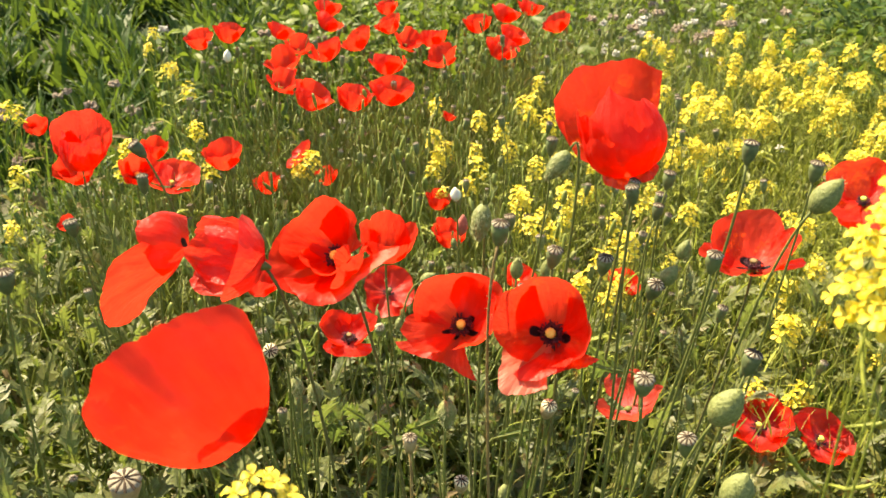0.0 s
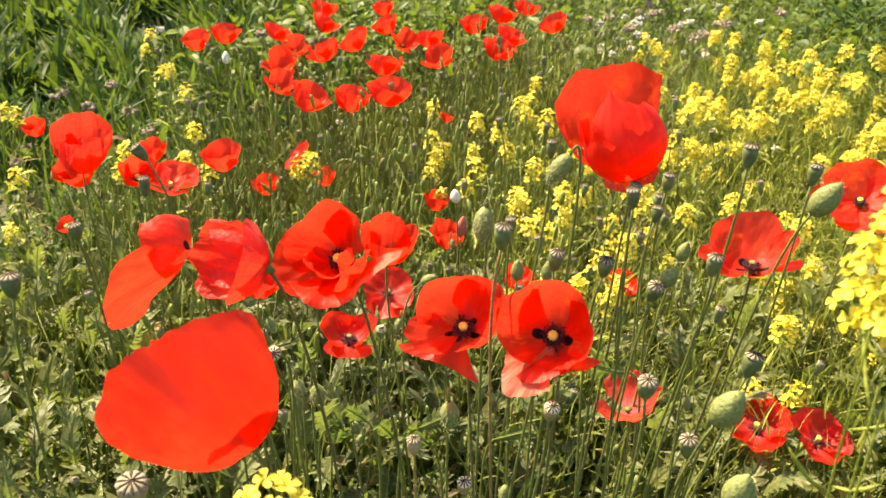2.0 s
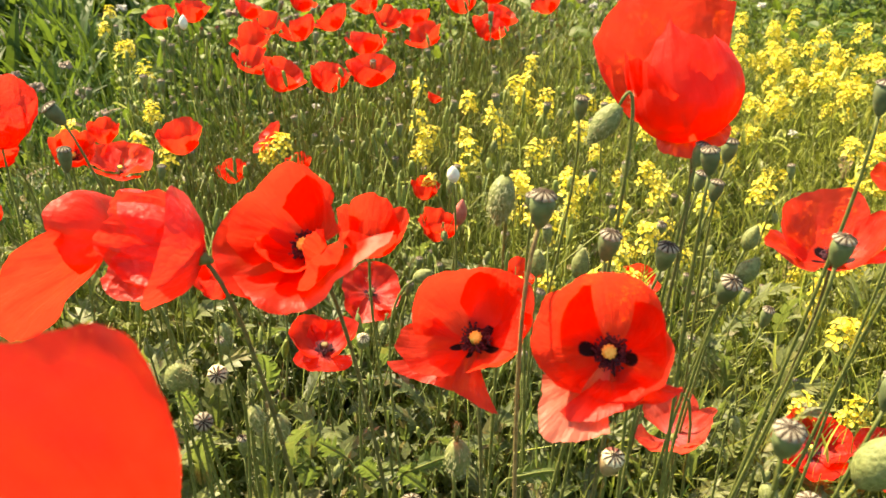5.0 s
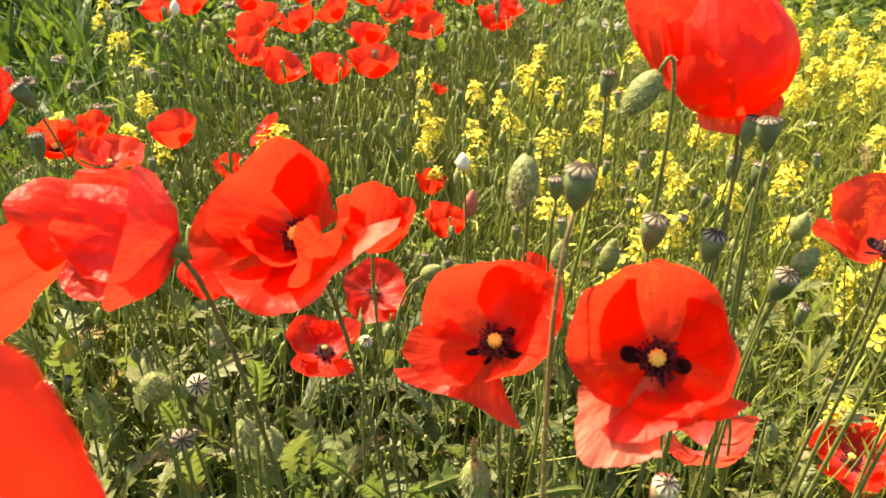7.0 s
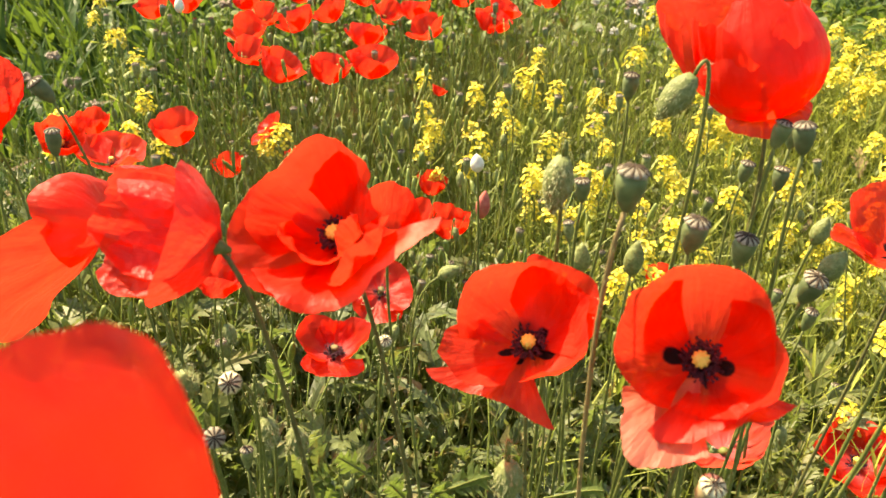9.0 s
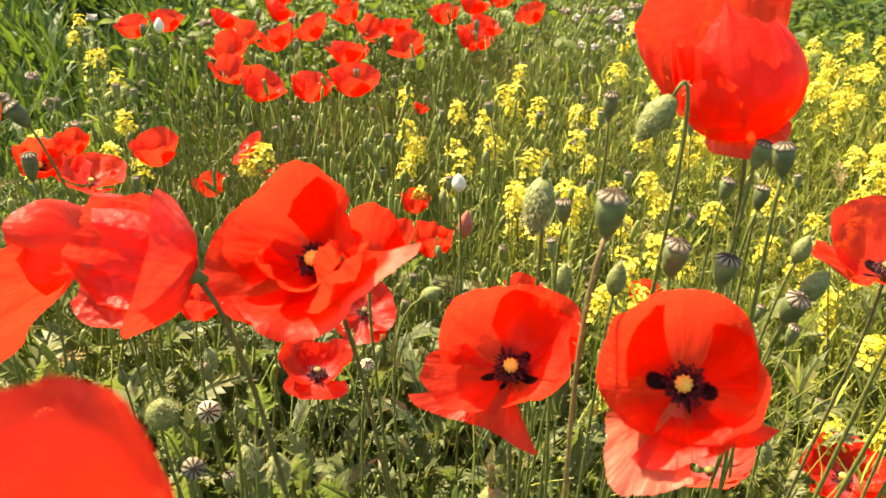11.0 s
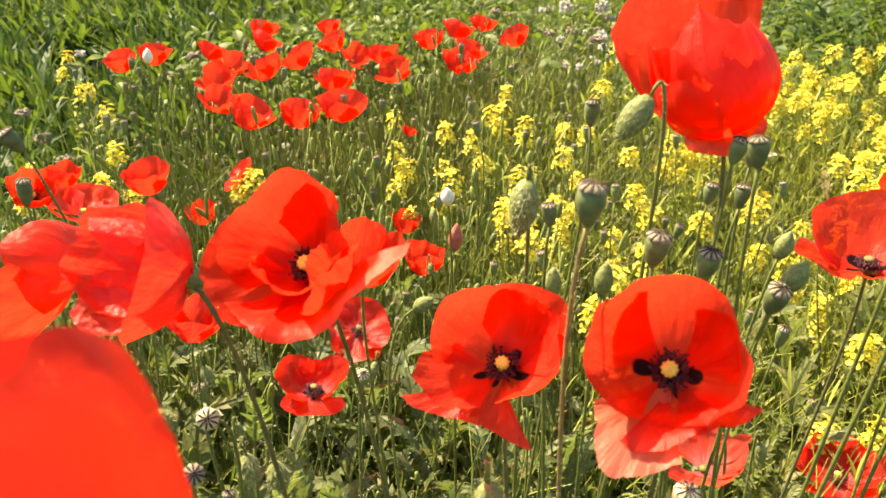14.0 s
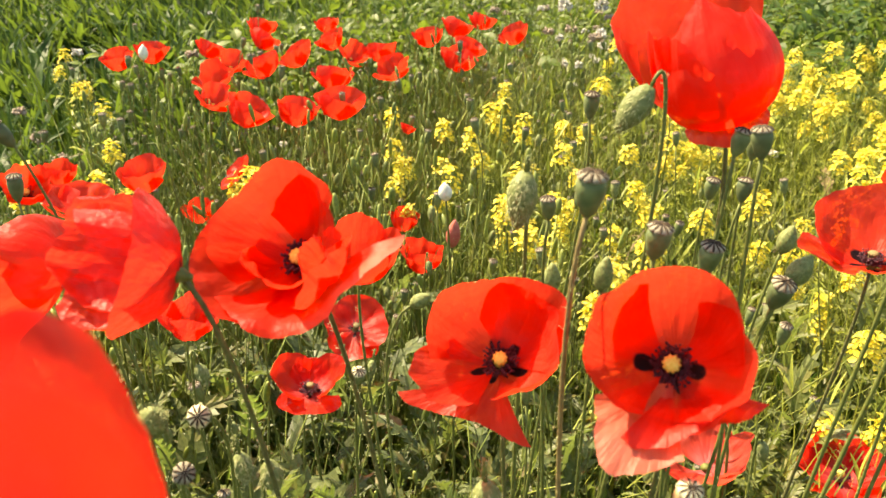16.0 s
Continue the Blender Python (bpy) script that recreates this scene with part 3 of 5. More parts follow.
# ---- ground ----
def ground():
    """One sheet: fine and uneven where the meadow stands, then out to the horizon."""
    edge = np.concatenate([[-400, -60, -15], np.linspace(-5, 5, 81), [15, 60, 400]])
    verts, faces, n = [], [], len(edge)
    for b in edge:
        for a in edge:
            x, y = float(a), float(b) + 2.5
            near = max(0.0, 1 - max(abs(a), abs(b)) / 6)
            z = near * (0.025 * noise.noise((x * 1.3, y * 1.3, 0)) + 0.014 * noise.noise((x * 6, y * 6, 3))) - 0.012
            verts.append((x, y, z))
    for j in range(n - 1):
        for i in range(n - 1):
            k = j * n + i
            faces.append((k, k + 1, k + n + 1, k + n))
    return tagged(new("ground", mesh("ground", verts, faces, SOIL)), "brown crumbly soil under the meadow", "ground", kind="structure")


ground()


# ---- the poppies near the path ----
poppy(0.047, 0.653, 0.618, "open red poppy with black blotches round a yellow pistil", (-0.10, -0.58, 0.81), 0.084,
      ((85, 98, 1.19, (84, 51, 22, 0), {"rim": (0.57, 0.88, 0.88, 0.82, 0.95, 1.01, 0.72)}),
       (235, 47, 0.85, (92, 78, 88, 98), {"rim": (1.22, 1.04, 0.86, 0.77, 0.76, 0.86, 1.00), "roll": (-10, 30)}),
       (37, 74, 0.89, (78, 41, 25), {"rim": (0.68, 0.99, 1.03, 0.97, 0.99, 0.94, 0.62)}),
       (326, 77, 0.99, (80, 51, 20, 8), {"rim": (0.61, 0.79, 0.91, 0.99, 1.01, 0.96, 0.81)}),
       (194, 46, 0.92, (80, 56, 48), {"rim": (0.57, 0.80, 1.03, 1.17, 1.06, 0.88, 0.66)})),
      1, mid=False, mat=PETAL, foot=(0.075, 0.70), hairs=110, ruffle=0.04)
# its last petal, the lower lip, has sunlight painted into its colour
poppy(0.108, 0.576, 0.657, "large red poppy cup with one petal folded down, coloured as sunlit", (-0.33, -0.72, 0.61), 0.092,
      ((93, 99, 1.04, (80, 52, 20, 2), {"rim": (0.58, 0.79, 0.94, 1.05, 0.92, 0.74, 0.54), "mat": PETAL_PLAIN}),
       (298, 48, 0.87, (90, 40, 37, 74), {"rim": (0.98, 1.00, 0.94, 0.85, 0.82, 0.91, 0.94), "roll": (0, 40)}),
       (-2, 77, 0.90, (78, 42, 8), {"rim": (0.72, 0.91, 0.95, 0.92, 0.88, 0.80, 0.60)}),
       (185, 71, 1.00, (78, 43, 16, 16), {"rim": (0.82, 0.98, 1.05, 1.04, 0.95, 0.81, 0.62)}),
       (252, 36, 1.00, (90, 50, 46, 72), {"rim": (0.69, 0.78, 0.93, 1.07, 0.99, 0.91, 0.86), "roll": (10, 0), "mat": PETAL_SUNLIT})),
      2, mid=False, mat=PETAL, foot=(0.10, 0.66), hairs=110, ruffle=0.035)
poppy(-0.050, 0.650, 0.677, "large ruffled red poppy with a petal edge rolled outwards", (-0.29, -0.67, 0.68), 0.090,
      ((142, 82, 0.98, (80, 53, 27, 12), {"rim": (0.74, 1.02, 1.03, 0.95, 0.96, 0.91, 0.62)}),
       (81, 55, 0.81, (80, 38, 18), {"rim": (0.64, 0.82, 0.96, 1.04, 0.96, 0.84, 0.66)}),
       (302, 74, 1.00, (88, 64, 46, 41, 89), {"rim": (0.84, 0.89, 0.96, 0.98, 0.94, 0.95, 1.10), "roll": (0, 26), "mat": PETAL_SUNLIT_RIM}),
       (337, 47, 1.02, (84, 59, 19, -9), {"rim": (0.66, 0.91, 1.02, 1.04, 0.97, 0.84, 0.58)}),
       (216, 82, 0.92, (84, 57, 32), {"rim": (0.71, 0.92, 1.06, 1.10, 1.02, 0.87, 0.65)}),
       (250, 64, 0.78, (78, 24, -18), {"rim": (0.70, 0.92, 1.0, 1.0, 0.86, 0.72, 0.60)}),
       (350, 40, 0.80, (72, 18, -8), {"rim": (0.62, 0.84, 0.98, 1.02, 0.96, 0.82, 0.60)})),
      3, mid=False, foot=(0.03, 0.73), hairs=110, ruffle=0.055, mat=PETAL_PLAIN)
poppy(-0.032, 0.927, 0.560, "red poppy cup half hidden behind a larger flower", (0.10, -0.30, 0.94), 0.088, DEEP, 4, foot=(0.0, 0.97), ruffle=0.05)
poppy(-0.105, 0.612, 0.688, "crumpled red poppy facing aside, seen from behind its petals", (-0.97, 0.10, 0.21), 0.098,
      ((100, 70, 0.91, (80, 34, 2, -8)),
       (226, 60, 1.05, (78, 46, 14, -3), {"rim": (0.65, 0.99, 1.07, 1.03, 1.09, 1.05, 0.72)}),
       (185, 78, 1.25, (76, 11, -21), {"rim": (0.53, 0.80, 0.92, 0.96, 0.99, 0.95, 0.68)}),
       (16, 116, 0.68, (96, 68, 40, 35), {"rim": (0.90, 1.00, 0.90, 0.80, 0.86, 1.02, 0.94), "ruffle": 0.05})),
      5, mid=False, foot=(-0.03, 0.70), ruffle=0.08, hairs=110, neck=0.03, mat=PETAL_CRUMPLED)
poppy(-0.216, 0.790, 0.613, "red poppy nodding aside, petals dark at the foot, one hanging down", (-1.00, 0.05, 0.03), 0.131,
      ((50, 74, 0.72, (90, 69, 34, 3), {"rim": (0.66, 0.81, 0.97, 1.06, 0.89, 0.68, 0.52)}),
       (148, 53, 0.87, (66, 11, -12), {"rim": (0.56, 0.79, 0.88, 0.91, 0.92, 0.88, 0.66)}),
       (334, 56, 0.98, (74, 51, 45, 58), {"rim": (0.91, 1.16, 1.25, 1.20, 1.14, 0.97, 0.68), "roll": (0, 20)}),
       (188, 50, 0.70, (70, 40, 20))),
      6, mid=False, mat=PETAL, foot=(-0.12, 0.84), ruffle=0.05, neck=0.03)
poppy(-0.067, 0.391, 0.710, "tall red poppy cup leaning aside, close to the path", (-0.59, 0.02, 0.81), 0.148,
      ((180, 59, 0.32, (84, 40, 5)),
       (299, 63, 1.09, (84, 41, 15, -1), {"rim": (0.76, 0.96, 1.05, 1.04, 1.02, 0.93, 0.73)}),
       (95, 45, 0.40, (80, 32, 20), {"rim": (0.76, 1.00, 1.16, 1.20, 1.15, 1.01, 0.78)}),
       (26, 104, 1.00, (92, 30, -18, -45), {"rim": (1.04, 0.94, 0.87, 0.81, 0.77, 0.84, 0.91)})),
      8, mid=False, foot=(0.0, 0.47), neck=0.05, ruffle=0.05, mat=PETAL_SMOOTH)
poppy(0.183, 0.761, 0.724, "tall red poppy cup above the rest, petals closed in front", (-0.32, -0.03, 0.95), 0.150,
      ((116, 91, 1.16, (84, 41, 11, -1), {"rim": (0.81, 0.90, 0.96, 0.98, 0.88, 0.88, 0.84)}),
       (318, 66, 0.86, (98, 39, -5, -26)),
       (190, 66, 0.82, (96, 42, 2, -15)),
       (259, 107, 1.03, (126, 36, -18, -43), {"rim": (0.80, 0.89, 1.05, 1.14, 1.05, 0.92, 0.86), "ruffle": 0.03}),
       (224, 52, 0.31, (118, 84, 100, 150), {"rim": (0.80, 0.95, 1.02, 1.04, 1.10, 1.14, 0.90), "lift": 0.0}),
       (306, 40, 0.30, (118, 84, 100, 150), {"rim": (0.80, 1.05, 1.10, 1.06, 1.00, 0.92, 0.76), "lift": 0.0})),
      9, mid=False, foot=(0.165, 0.82), hairs=110, ruffle=0.045, mat=PETAL_PLAIN)
poppy(0.327, 0.823, 0.597, "red poppy lying open with dark stamens, beside seed pods", (-0.06, -0.14, 0.99), 0.096,
      ((111, 88, 1.17, (84, 55, 33, 17), {"rim": (0.64, 0.95, 0.95, 0.88, 0.88, 0.84, 0.51)}),
       (284, 64, 0.68, (96, 58, 48, 72), {"rim": (0.56, 0.72, 0.75, 0.77, 1.00, 1.26, 1.18)}),
       (347, 56, 0.98, (84, 37, 18), {"rim": (0.67, 0.94, 1.00, 0.97, 0.98, 0.93, 0.66)}),
       (178, 45, 0.89, (88, 68, 56), {"rim": (0.66, 0.91, 1.02, 1.03, 1.02, 0.93, 0.68)})),
      10, mid=False, mat=PETAL, foot=(0.27, 0.86), hairs=90, ruffle=0.045, pistil=PISTIL_DULL)
poppy(0.552, 1.110, 0.565, "red poppy opened wide beside the mustard", (-0.2, -0.30, 0.92), 0.108,
      ((92, 94, 1.0, (86, 44, 12)), (270, 72, 0.85, (88, 84, 88)), (355, 62, 0.9, (86, 60, 50)), (185, 62, 0.95, (86, 70, 60))), 11)
poppy(-0.438, 1.125, 0.574, "ruffled red poppy above two smaller ones", (0.10, -0.17, 0.98), 0.108,
      ((92, 111, 1.30, (84, 40, 5, -13), {"rim": (0.66, 0.80, 0.93, 1.00, 0.90, 0.77, 0.63)}),
       (263, 100, 0.96, (108, 36, -6, -22)),
       (330, 76, 0.99, (100, 42, 0, -16)),
       (185, 78, 0.87, (94, 41, -1, -18))),
      12, mid=False, ruffle=0.08, mat=PETAL_CRUMPLED)
poppy(-0.475, 1.190, 0.535, "small red poppy below a larger flower", (-0.3, -0.5, 0.7), 0.080, DEEP, 13, hairs=0)
poppy(-0.395, 1.200, 0.530, "small red poppy below a larger flower", (0.3, -0.5, 0.6), 0.070, DEEP, 14, hairs=0)
poppy(-0.860, 1.900, 0.360, "small red poppy at the edge of the grass", (-0.2, -0.4, 0.9), 0.070, DEEP, 15, hairs=0, fine=False)
poppy(-0.540, 1.690, 0.390, "red poppy behind mustard heads", (0.1, 0.0, 0.9), 0.075, DEEP, 16, hairs=0)
poppy(-0.437, 1.468, 0.426, "red poppy with loose petals behind mustard heads", (0.15, -0.05, 0.9), 0.100, BOWL, 17, hairs=0, ruffle=0.13)
poppy(-0.374, 1.563, 0.426, "red poppy shaped like a wide cup", (-0.1, 0.0, 0.95), 0.098, CUP, 18, hairs=0)
poppy(-0.228, 1.799, 0.299, "small red poppy low among stems", (-0.1, 0.0, 0.9), 0.066, DEEP, 19, hairs=0)
poppy(-0.335, 1.725, 0.309, "small red poppy low among stems", (-0.1, 0.05, 0.9), 0.074, DEEP, 20, hairs=0)
poppy(-0.254, 1.624, 0.412, "small red poppy beside a mustard head", (-0.6, -0.1, 0.6), 0.060, BOWL, 21, hairs=0)
poppy(0.008, 1.583, 0.340, "small red poppy low among stems", (0.1, 0.0, 0.9), 0.064, DEEP, 22, hairs=0)
poppy(0.030, 1.413, 0.350, "red poppy with ragged upright petals", (0.1, 0.0, 0.95), 0.08, DEEP, 23, hairs=0, ruffle=0.14)
poppy(-0.086, 0.999, 0.408, "open red poppy with a pale pink heart, low among stems", (0.05, -0.16, 0.97), 0.076,
      ((96, 56, 0.78, (84, 56, 36)), (170, 86, 1.02, (84, 48, 22)), (12, 80, 0.98, (84, 44, 16)), (270, 84, 0.84, (92, 80, 74))), 24, mat=PETAL_PALE, hairs=60, pistil=PISTIL_DULL)
poppy(-0.049, 1.166, 0.378, "open red poppy with a pale heart", (0.15, -0.55, 0.8), 0.068, OPEN, 25, mat=PETAL_PALE, hairs=0, pistil=PISTIL_DULL)
poppy(0.300, 1.285, 0.333, "narrow red poppy with closed petals", (0.35, -0.25, 0.85), 0.066, TIPPED, 26, hairs=0)
poppy(0.216, 0.801, 0.456, "faded pinkish poppy with two petals remaining, behind a seed pod", (-0.20, -0.10, 0.85), 0.076,
      ((80, 62, 0.95, (84, 50, 24)), (240, 80, 1.0, (94, 50, 14)), (330, 60, 0.95, (88, 52, 24))), 27, mat=PETAL_PINK, heart=False)
poppy(0.420, 0.965, 0.315, "low red poppy with a pale heart among leaves", (-0.1, -0.25, 0.95), 0.082, BOWL, 28, mat=PETAL_PALE, hairs=0, ruffle=0.13)
poppy(0.497, 0.952, 0.305, "low red poppy with loose petals among leaves", (0.2, -0.25, 0.93), 0.076, BOWL, 29, mat=PETAL_PALE, hairs=0, ruffle=0.14)
poppy(0.134, 1.223, 0.371, "red poppy behind two seed pods", (0.1, 0.0, 0.95), 0.062, CUP, 30, hairs=0)
poppy(-0.205, 1.057, 0.440, "crumpled red poppy low behind larger flowers", (0.2, -0.1, 0.95), 0.072, DEEP, 31, mat=PETAL_CRUMPLED, hairs=0, ruffle=0.12)
poppy(0.021, 1.940, 0.390, "small dark red poppy behind a mustard head", (0.3, 0.3, 0.6), 0.042, CUP, 32, hairs=0, fine=False)
poppy(-0.557, 1.309, 0.400, "small withered red poppy", (-0.3, -0.2, 0.6), 0.040, CUP, 33, hairs=0, fine=False)

# the patch of poppies further off: foot x, y and height of each flower
FAR = ((-0.662, 2.490, 0.42), (-0.604, 2.588, 0.42), (-0.467, 2.631, 0.42), (-0.382, 2.986, 0.42), (-0.348, 2.760, 0.42), (-0.386, 2.461, 0.42),
       (-0.397, 2.274, 0.42), (-0.362, 2.090, 0.42), (-0.310, 2.403, 0.42), (-0.243, 2.529, 0.42), (-0.196, 3.006, 0.42), (-0.169, 2.745, 0.42),
       (-0.101, 2.542, 0.42), (-0.036, 2.583, 0.42), (-0.139, 2.285, 0.42), (-0.008, 2.367, 0.42), (-0.277, 1.970, 0.42), (-0.186, 1.968, 0.42),
       (-0.110, 2.028, 0.42), (0.092, 2.787, 0.42), (0.152, 2.463, 0.42), (0.190, 2.626, 0.42), (0.182, 2.952, 0.42), (0.263, 3.054, 0.42), (0.329, 2.811, 0.42))
far_rng = random.Random(41)
for k, (x, y, z) in enumerate(FAR):
    lean = (far_rng.uniform(-0.6, 0.6), far_rng.uniform(-0.20, 0.30), 0.9)
    poppy(x, y, z, "red poppy in the dense patch among green stems", lean, far_rng.uniform(0.096, 0.122), far_rng.choice((SHELL, TIPPED, TIPPED, CUP)), 50 + k, hairs=0, ruffle=0.08)

# ---- seed pods and buds ----
GREEN_POD, DRY_POD = "grey-green poppy seed pod with a dark rayed crown", "dry brownish poppy seed pod with a pale rayed crown"
seed_pod(0.070, 0.578, 0.730, "grey-green poppy seed pod on a brownish bristly stem", 0.0119, (0.06, -0.10, 1), 1, foot=(0.062, 0.63), stem_mat=STEM_BROWN, hairs=120)
seed_pod(0.112, 0.624, 0.691, GREEN_POD, 0.0114, (0.10, -0.16, 1), 2, foot=(0.10, 0.68), hairs=60)
seed_pod(0.160, 0.687, 0.655, GREEN_POD, 0.0123, (0.10, -0.20, 1), 3, foot=(0.14, 0.73), hairs=60)
seed_pod(0.203, 0.693, 0.630, "dark green poppy seed pod tilted towards the path", 0.0132, (0.12, -0.35, 0.9), 4, foot=(0.16, 0.74), mat=CAPSULE_DARK, hairs=80)
seed_pod(0.215, 0.587, 0.708, GREEN_POD, 0.0110, (0.05, -0.15, 1), 5, foot=(0.16, 0.66), hairs=60)
seed_pod(0.089, 0.773, 0.653, GREEN_POD, 0.0097, (-0.08, -0.05, 1), 6)
seed_pod(0.130, 0.859, 0.695, "slim green poppy seed pod on a thin stem", 0.0106, (0.06, 0.0, 1), 7, foot=(0.11, 0.90), ratio=1.5)
seed_pod(0.272, 1.000, 0.585, GREEN_POD, 0.0128, (0.15, -0.05, 1), 8)
seed_pod(0.241, 0.844, 0.669, GREEN_POD, 0.0119, (0.12, 0.05, 1), 9)
seed_pod(0.184, 0.727, 0.706, GREEN_POD, 0.0101, (0.25, 0.0, 0.9), 10)
seed_pod(0.229, 0.823, 0.645, GREEN_POD, 0.0106, (0.15, 0.1, 1), 11, mat=CAPSULE_DARK)
seed_pod(0.244, 0.638, 0.769, "grey poppy seed pod standing above the mustard", 0.0110, (0.1, 0.05, 1), 12, foot=(0.20, 0.70), mat=CAPSULE_DARK)
seed_pod(0.337, 0.747, 0.716, GREEN_POD, 0.0119, (0.1, 0.0, 1), 13)
seed_pod(0.173, 0.671, 0.722, GREEN_POD, 0.0104, (-0.1, 0.0, 1), 14, mat=CAPSULE_DARK)
seed_pod(-0.103, 0.653, 0.589, "poppy seed pod with a cream crown and dark rays", 0.0112, (0.0, -0.85, 0.55), 15, dark_crown=False, mat=CAPSULE_DARK, foot=(-0.08, 0.70))
seed_pod(-0.109, 0.630, 0.571, DRY_POD, 0.0104, (0.2, -0.7, 0.6), 16, mat=CAPSULE_DRY, foot=(-0.08, 0.68))
seed_pod(-0.032, 0.814, 0.515, "small poppy seed pod with a pale crown", 0.0097, (0.1, -0.4, 0.9), 17, dark_crown=False)
seed_pod(-0.291, 0.930, 0.619, "dark upright poppy seed pod", 0.0119, (0.0, 0.0, 1), 18, mat=CAPSULE_DARK, ratio=1.6)
seed_pod(-0.276, 0.890, 0.671, "dark poppy seed pod on a bent stem", 0.0128, (-0.5, -0.1, 0.7), 19, mat=CAPSULE_DARK, foot=(-0.22, 0.92))
seed_pod(0.147, 0.457, 0.694, "round grey poppy seed pod close to the path", 0.0110, (0.0, -0.2, 1), 20, foot=(0.13, 0.54), ratio=1.15)
seed_pod(0.242, 0.560, 0.646, GREEN_POD, 0.0123, (0.2, 0.0, 1), 21, mat=CAPSULE_DARK, foot=(0.17, 0.63))
seed_pod(0.198, 0.527, 0.601, GREEN_POD, 0.0123, (-0.1, -0.2, 1), 22, foot=(0.15, 0.60))
seed_pod(0.105, 0.535, 0.621, DRY_POD, 0.0104, (0.1, -0.35, 0.9), 23, mat=CAPSULE_DRY, dark_crown=False, foot=(0.10, 0.59))
seed_pod(0.050, 0.581, 0.518, DRY_POD, 0.0106, (0.0, -0.3, 1), 24, mat=CAPSULE_DRY, dark_crown=False)
seed_pod(0.013, 0.545, 0.583, "dry grey poppy seed pod on a brown stem", 0.0099, (0.0, -0.1, 1), 25, mat=CAPSULE_DRY, stem_mat=STEM_BROWN, foot=(0.02, 0.60))
seed_pod(-0.265, 0.691, 0.675, "dark round poppy seed pod", 0.0111, (-0.1, -0.1, 1), 26, mat=CAPSULE_DARK, ratio=1.15)
seed_pod(-0.257, 0.563, 0.693, "dark round poppy seed pod close to the path", 0.0132, (0.0, 0.0, 1), 27, mat=CAPSULE_DARK, foot=(-0.30, 0.60), ratio=1.15)

seed_pod(-0.156, 0.467, 0.603, "withered brown poppy head close to the path", 0.0185, (0.1, -0.2, 1), 28, mat=CAPSULE_DRY, foot=(-0.15, 0.54), ratio=1.0, stem_mat=STEM_BROWN)
seed_pod(-0.208, 0.702, 0.550, "dry poppy seed pod with a star-shaped crown", 0.0110, (0.2, -0.7, 0.6), 29, mat=CAPSULE_DRY, dark_crown=False, foot=(-0.19, 0.76))

HANGING = "hairy green poppy bud hanging from a hooked stem"
poppy_bud(0.120, 0.712, 0.729, "large hairy poppy bud drooping from an arched stem", 0.0158, 0.0290, (-0.55, -0.1, -0.75), 1, foot=(0.105, 0.78), hairs=260, arch=0.022)
poppy_bud(0.061, 0.695, 0.686, "large pale green hairy poppy bud hanging upright on its stem", 0.0165, 0.0310, (-0.12, -0.1, -1), 2, foot=(0.065, 0.75), hairs=320, arch=0.02)
poppy_bud(0.297, 0.622, 0.745, "plump hairy poppy bud", 0.0190, 0.0300, (0.5, -0.1, 0.8), 3, hook=False, foot=(0.22, 0.70), hairs=200)
poppy_bud(0.124, 0.764, 0.613, "smooth green poppy bud", 0.0125, 0.0230, (0.1, 0, 1), 4, hook=False)
poppy_bud(0.252, 0.797, 0.620, "smooth green poppy bud beside a flower", 0.0125, 0.0200, (0.3, 0, 0.9), 5, hook=False)
poppy_bud(0.217, 0.701, 0.641, "plump green poppy bud beside a flower", 0.0135, 0.0200, (0.5, 0, 0.8), 6, hook=False)
poppy_bud(-0.134, 0.672, 0.575, "round bristly poppy bud", 0.0178, 0.0220, (0.2, -0.4, 0.8), 7, hook=False, hairs=300, mat=BUD, foot=(-0.08, 0.74))
poppy_bud(-0.099, 0.721, 0.508, HANGING, 0.0130, 0.0210, (0.15, -0.1, -1), 8, hairs=200)
poppy_bud(-0.076, 0.687, 0.526, HANGING, 0.0135, 0.0210, (0.2, -0.1, -1), 9, hairs=200)
poppy_bud(0.212, 0.504, 0.650, "large pale hairy poppy bud close to the path", 0.0205, 0.0300, (0.4, -0.1, 0.85), 10, hook=False, hairs=240, foot=(0.15, 0.60))
poppy_bud(0.214, 0.467, 0.615, "large pale hairy poppy bud close to the path", 0.0205, 0.0290, (0.2, -0.1, 0.9), 11, hook=False, hairs=240, foot=(0.16, 0.56))
poppy_bud(0.038, 0.617, 0.558, "dark green hairy poppy bud hanging", 0.0155, 0.0240, (0.05, -0.1, -1), 12, hairs=200)
poppy_bud(0.040, 1.017, 0.581, "pale whitish poppy bud on a thin stem", 0.0130, 0.0170, (-0.1, -0.1, 1), 13, hook=False, mat=BUD_PALE, hairs=0)
poppy_bud(0.049, 1.038, 0.533, "poppy bud splitting to show crumpled pink petals", 0.0140, 0.0280, (0.1, -0.1, 1), 14, hook=False, mat=BUD_PINK, hairs=30)
poppy_bud(0.100, 0.810, 0.590, "small green poppy bud", 0.0130, 0.0220, (0.0, 0, 1), 15, hook=False)
poppy_bud(0.014, 0.873, 0.545, "pale green poppy bud tilted aside", 0.0120, 0.0180, (0.8, -0.1, 0.5), 16, hook=False)
poppy_bud(-0.344, 1.533, 0.611, "whitish poppy bud on a tall thin stem", 0.0140, 0.0210, (0.05, 0, 1), 17, hook=False, mat=BUD_PALE, hairs=0)
poppy_bud(-0.205, 0.850, 0.560, HANGING, 0.0110, 0.0200, (-0.3, -0.1, -1), 18, hairs=120)
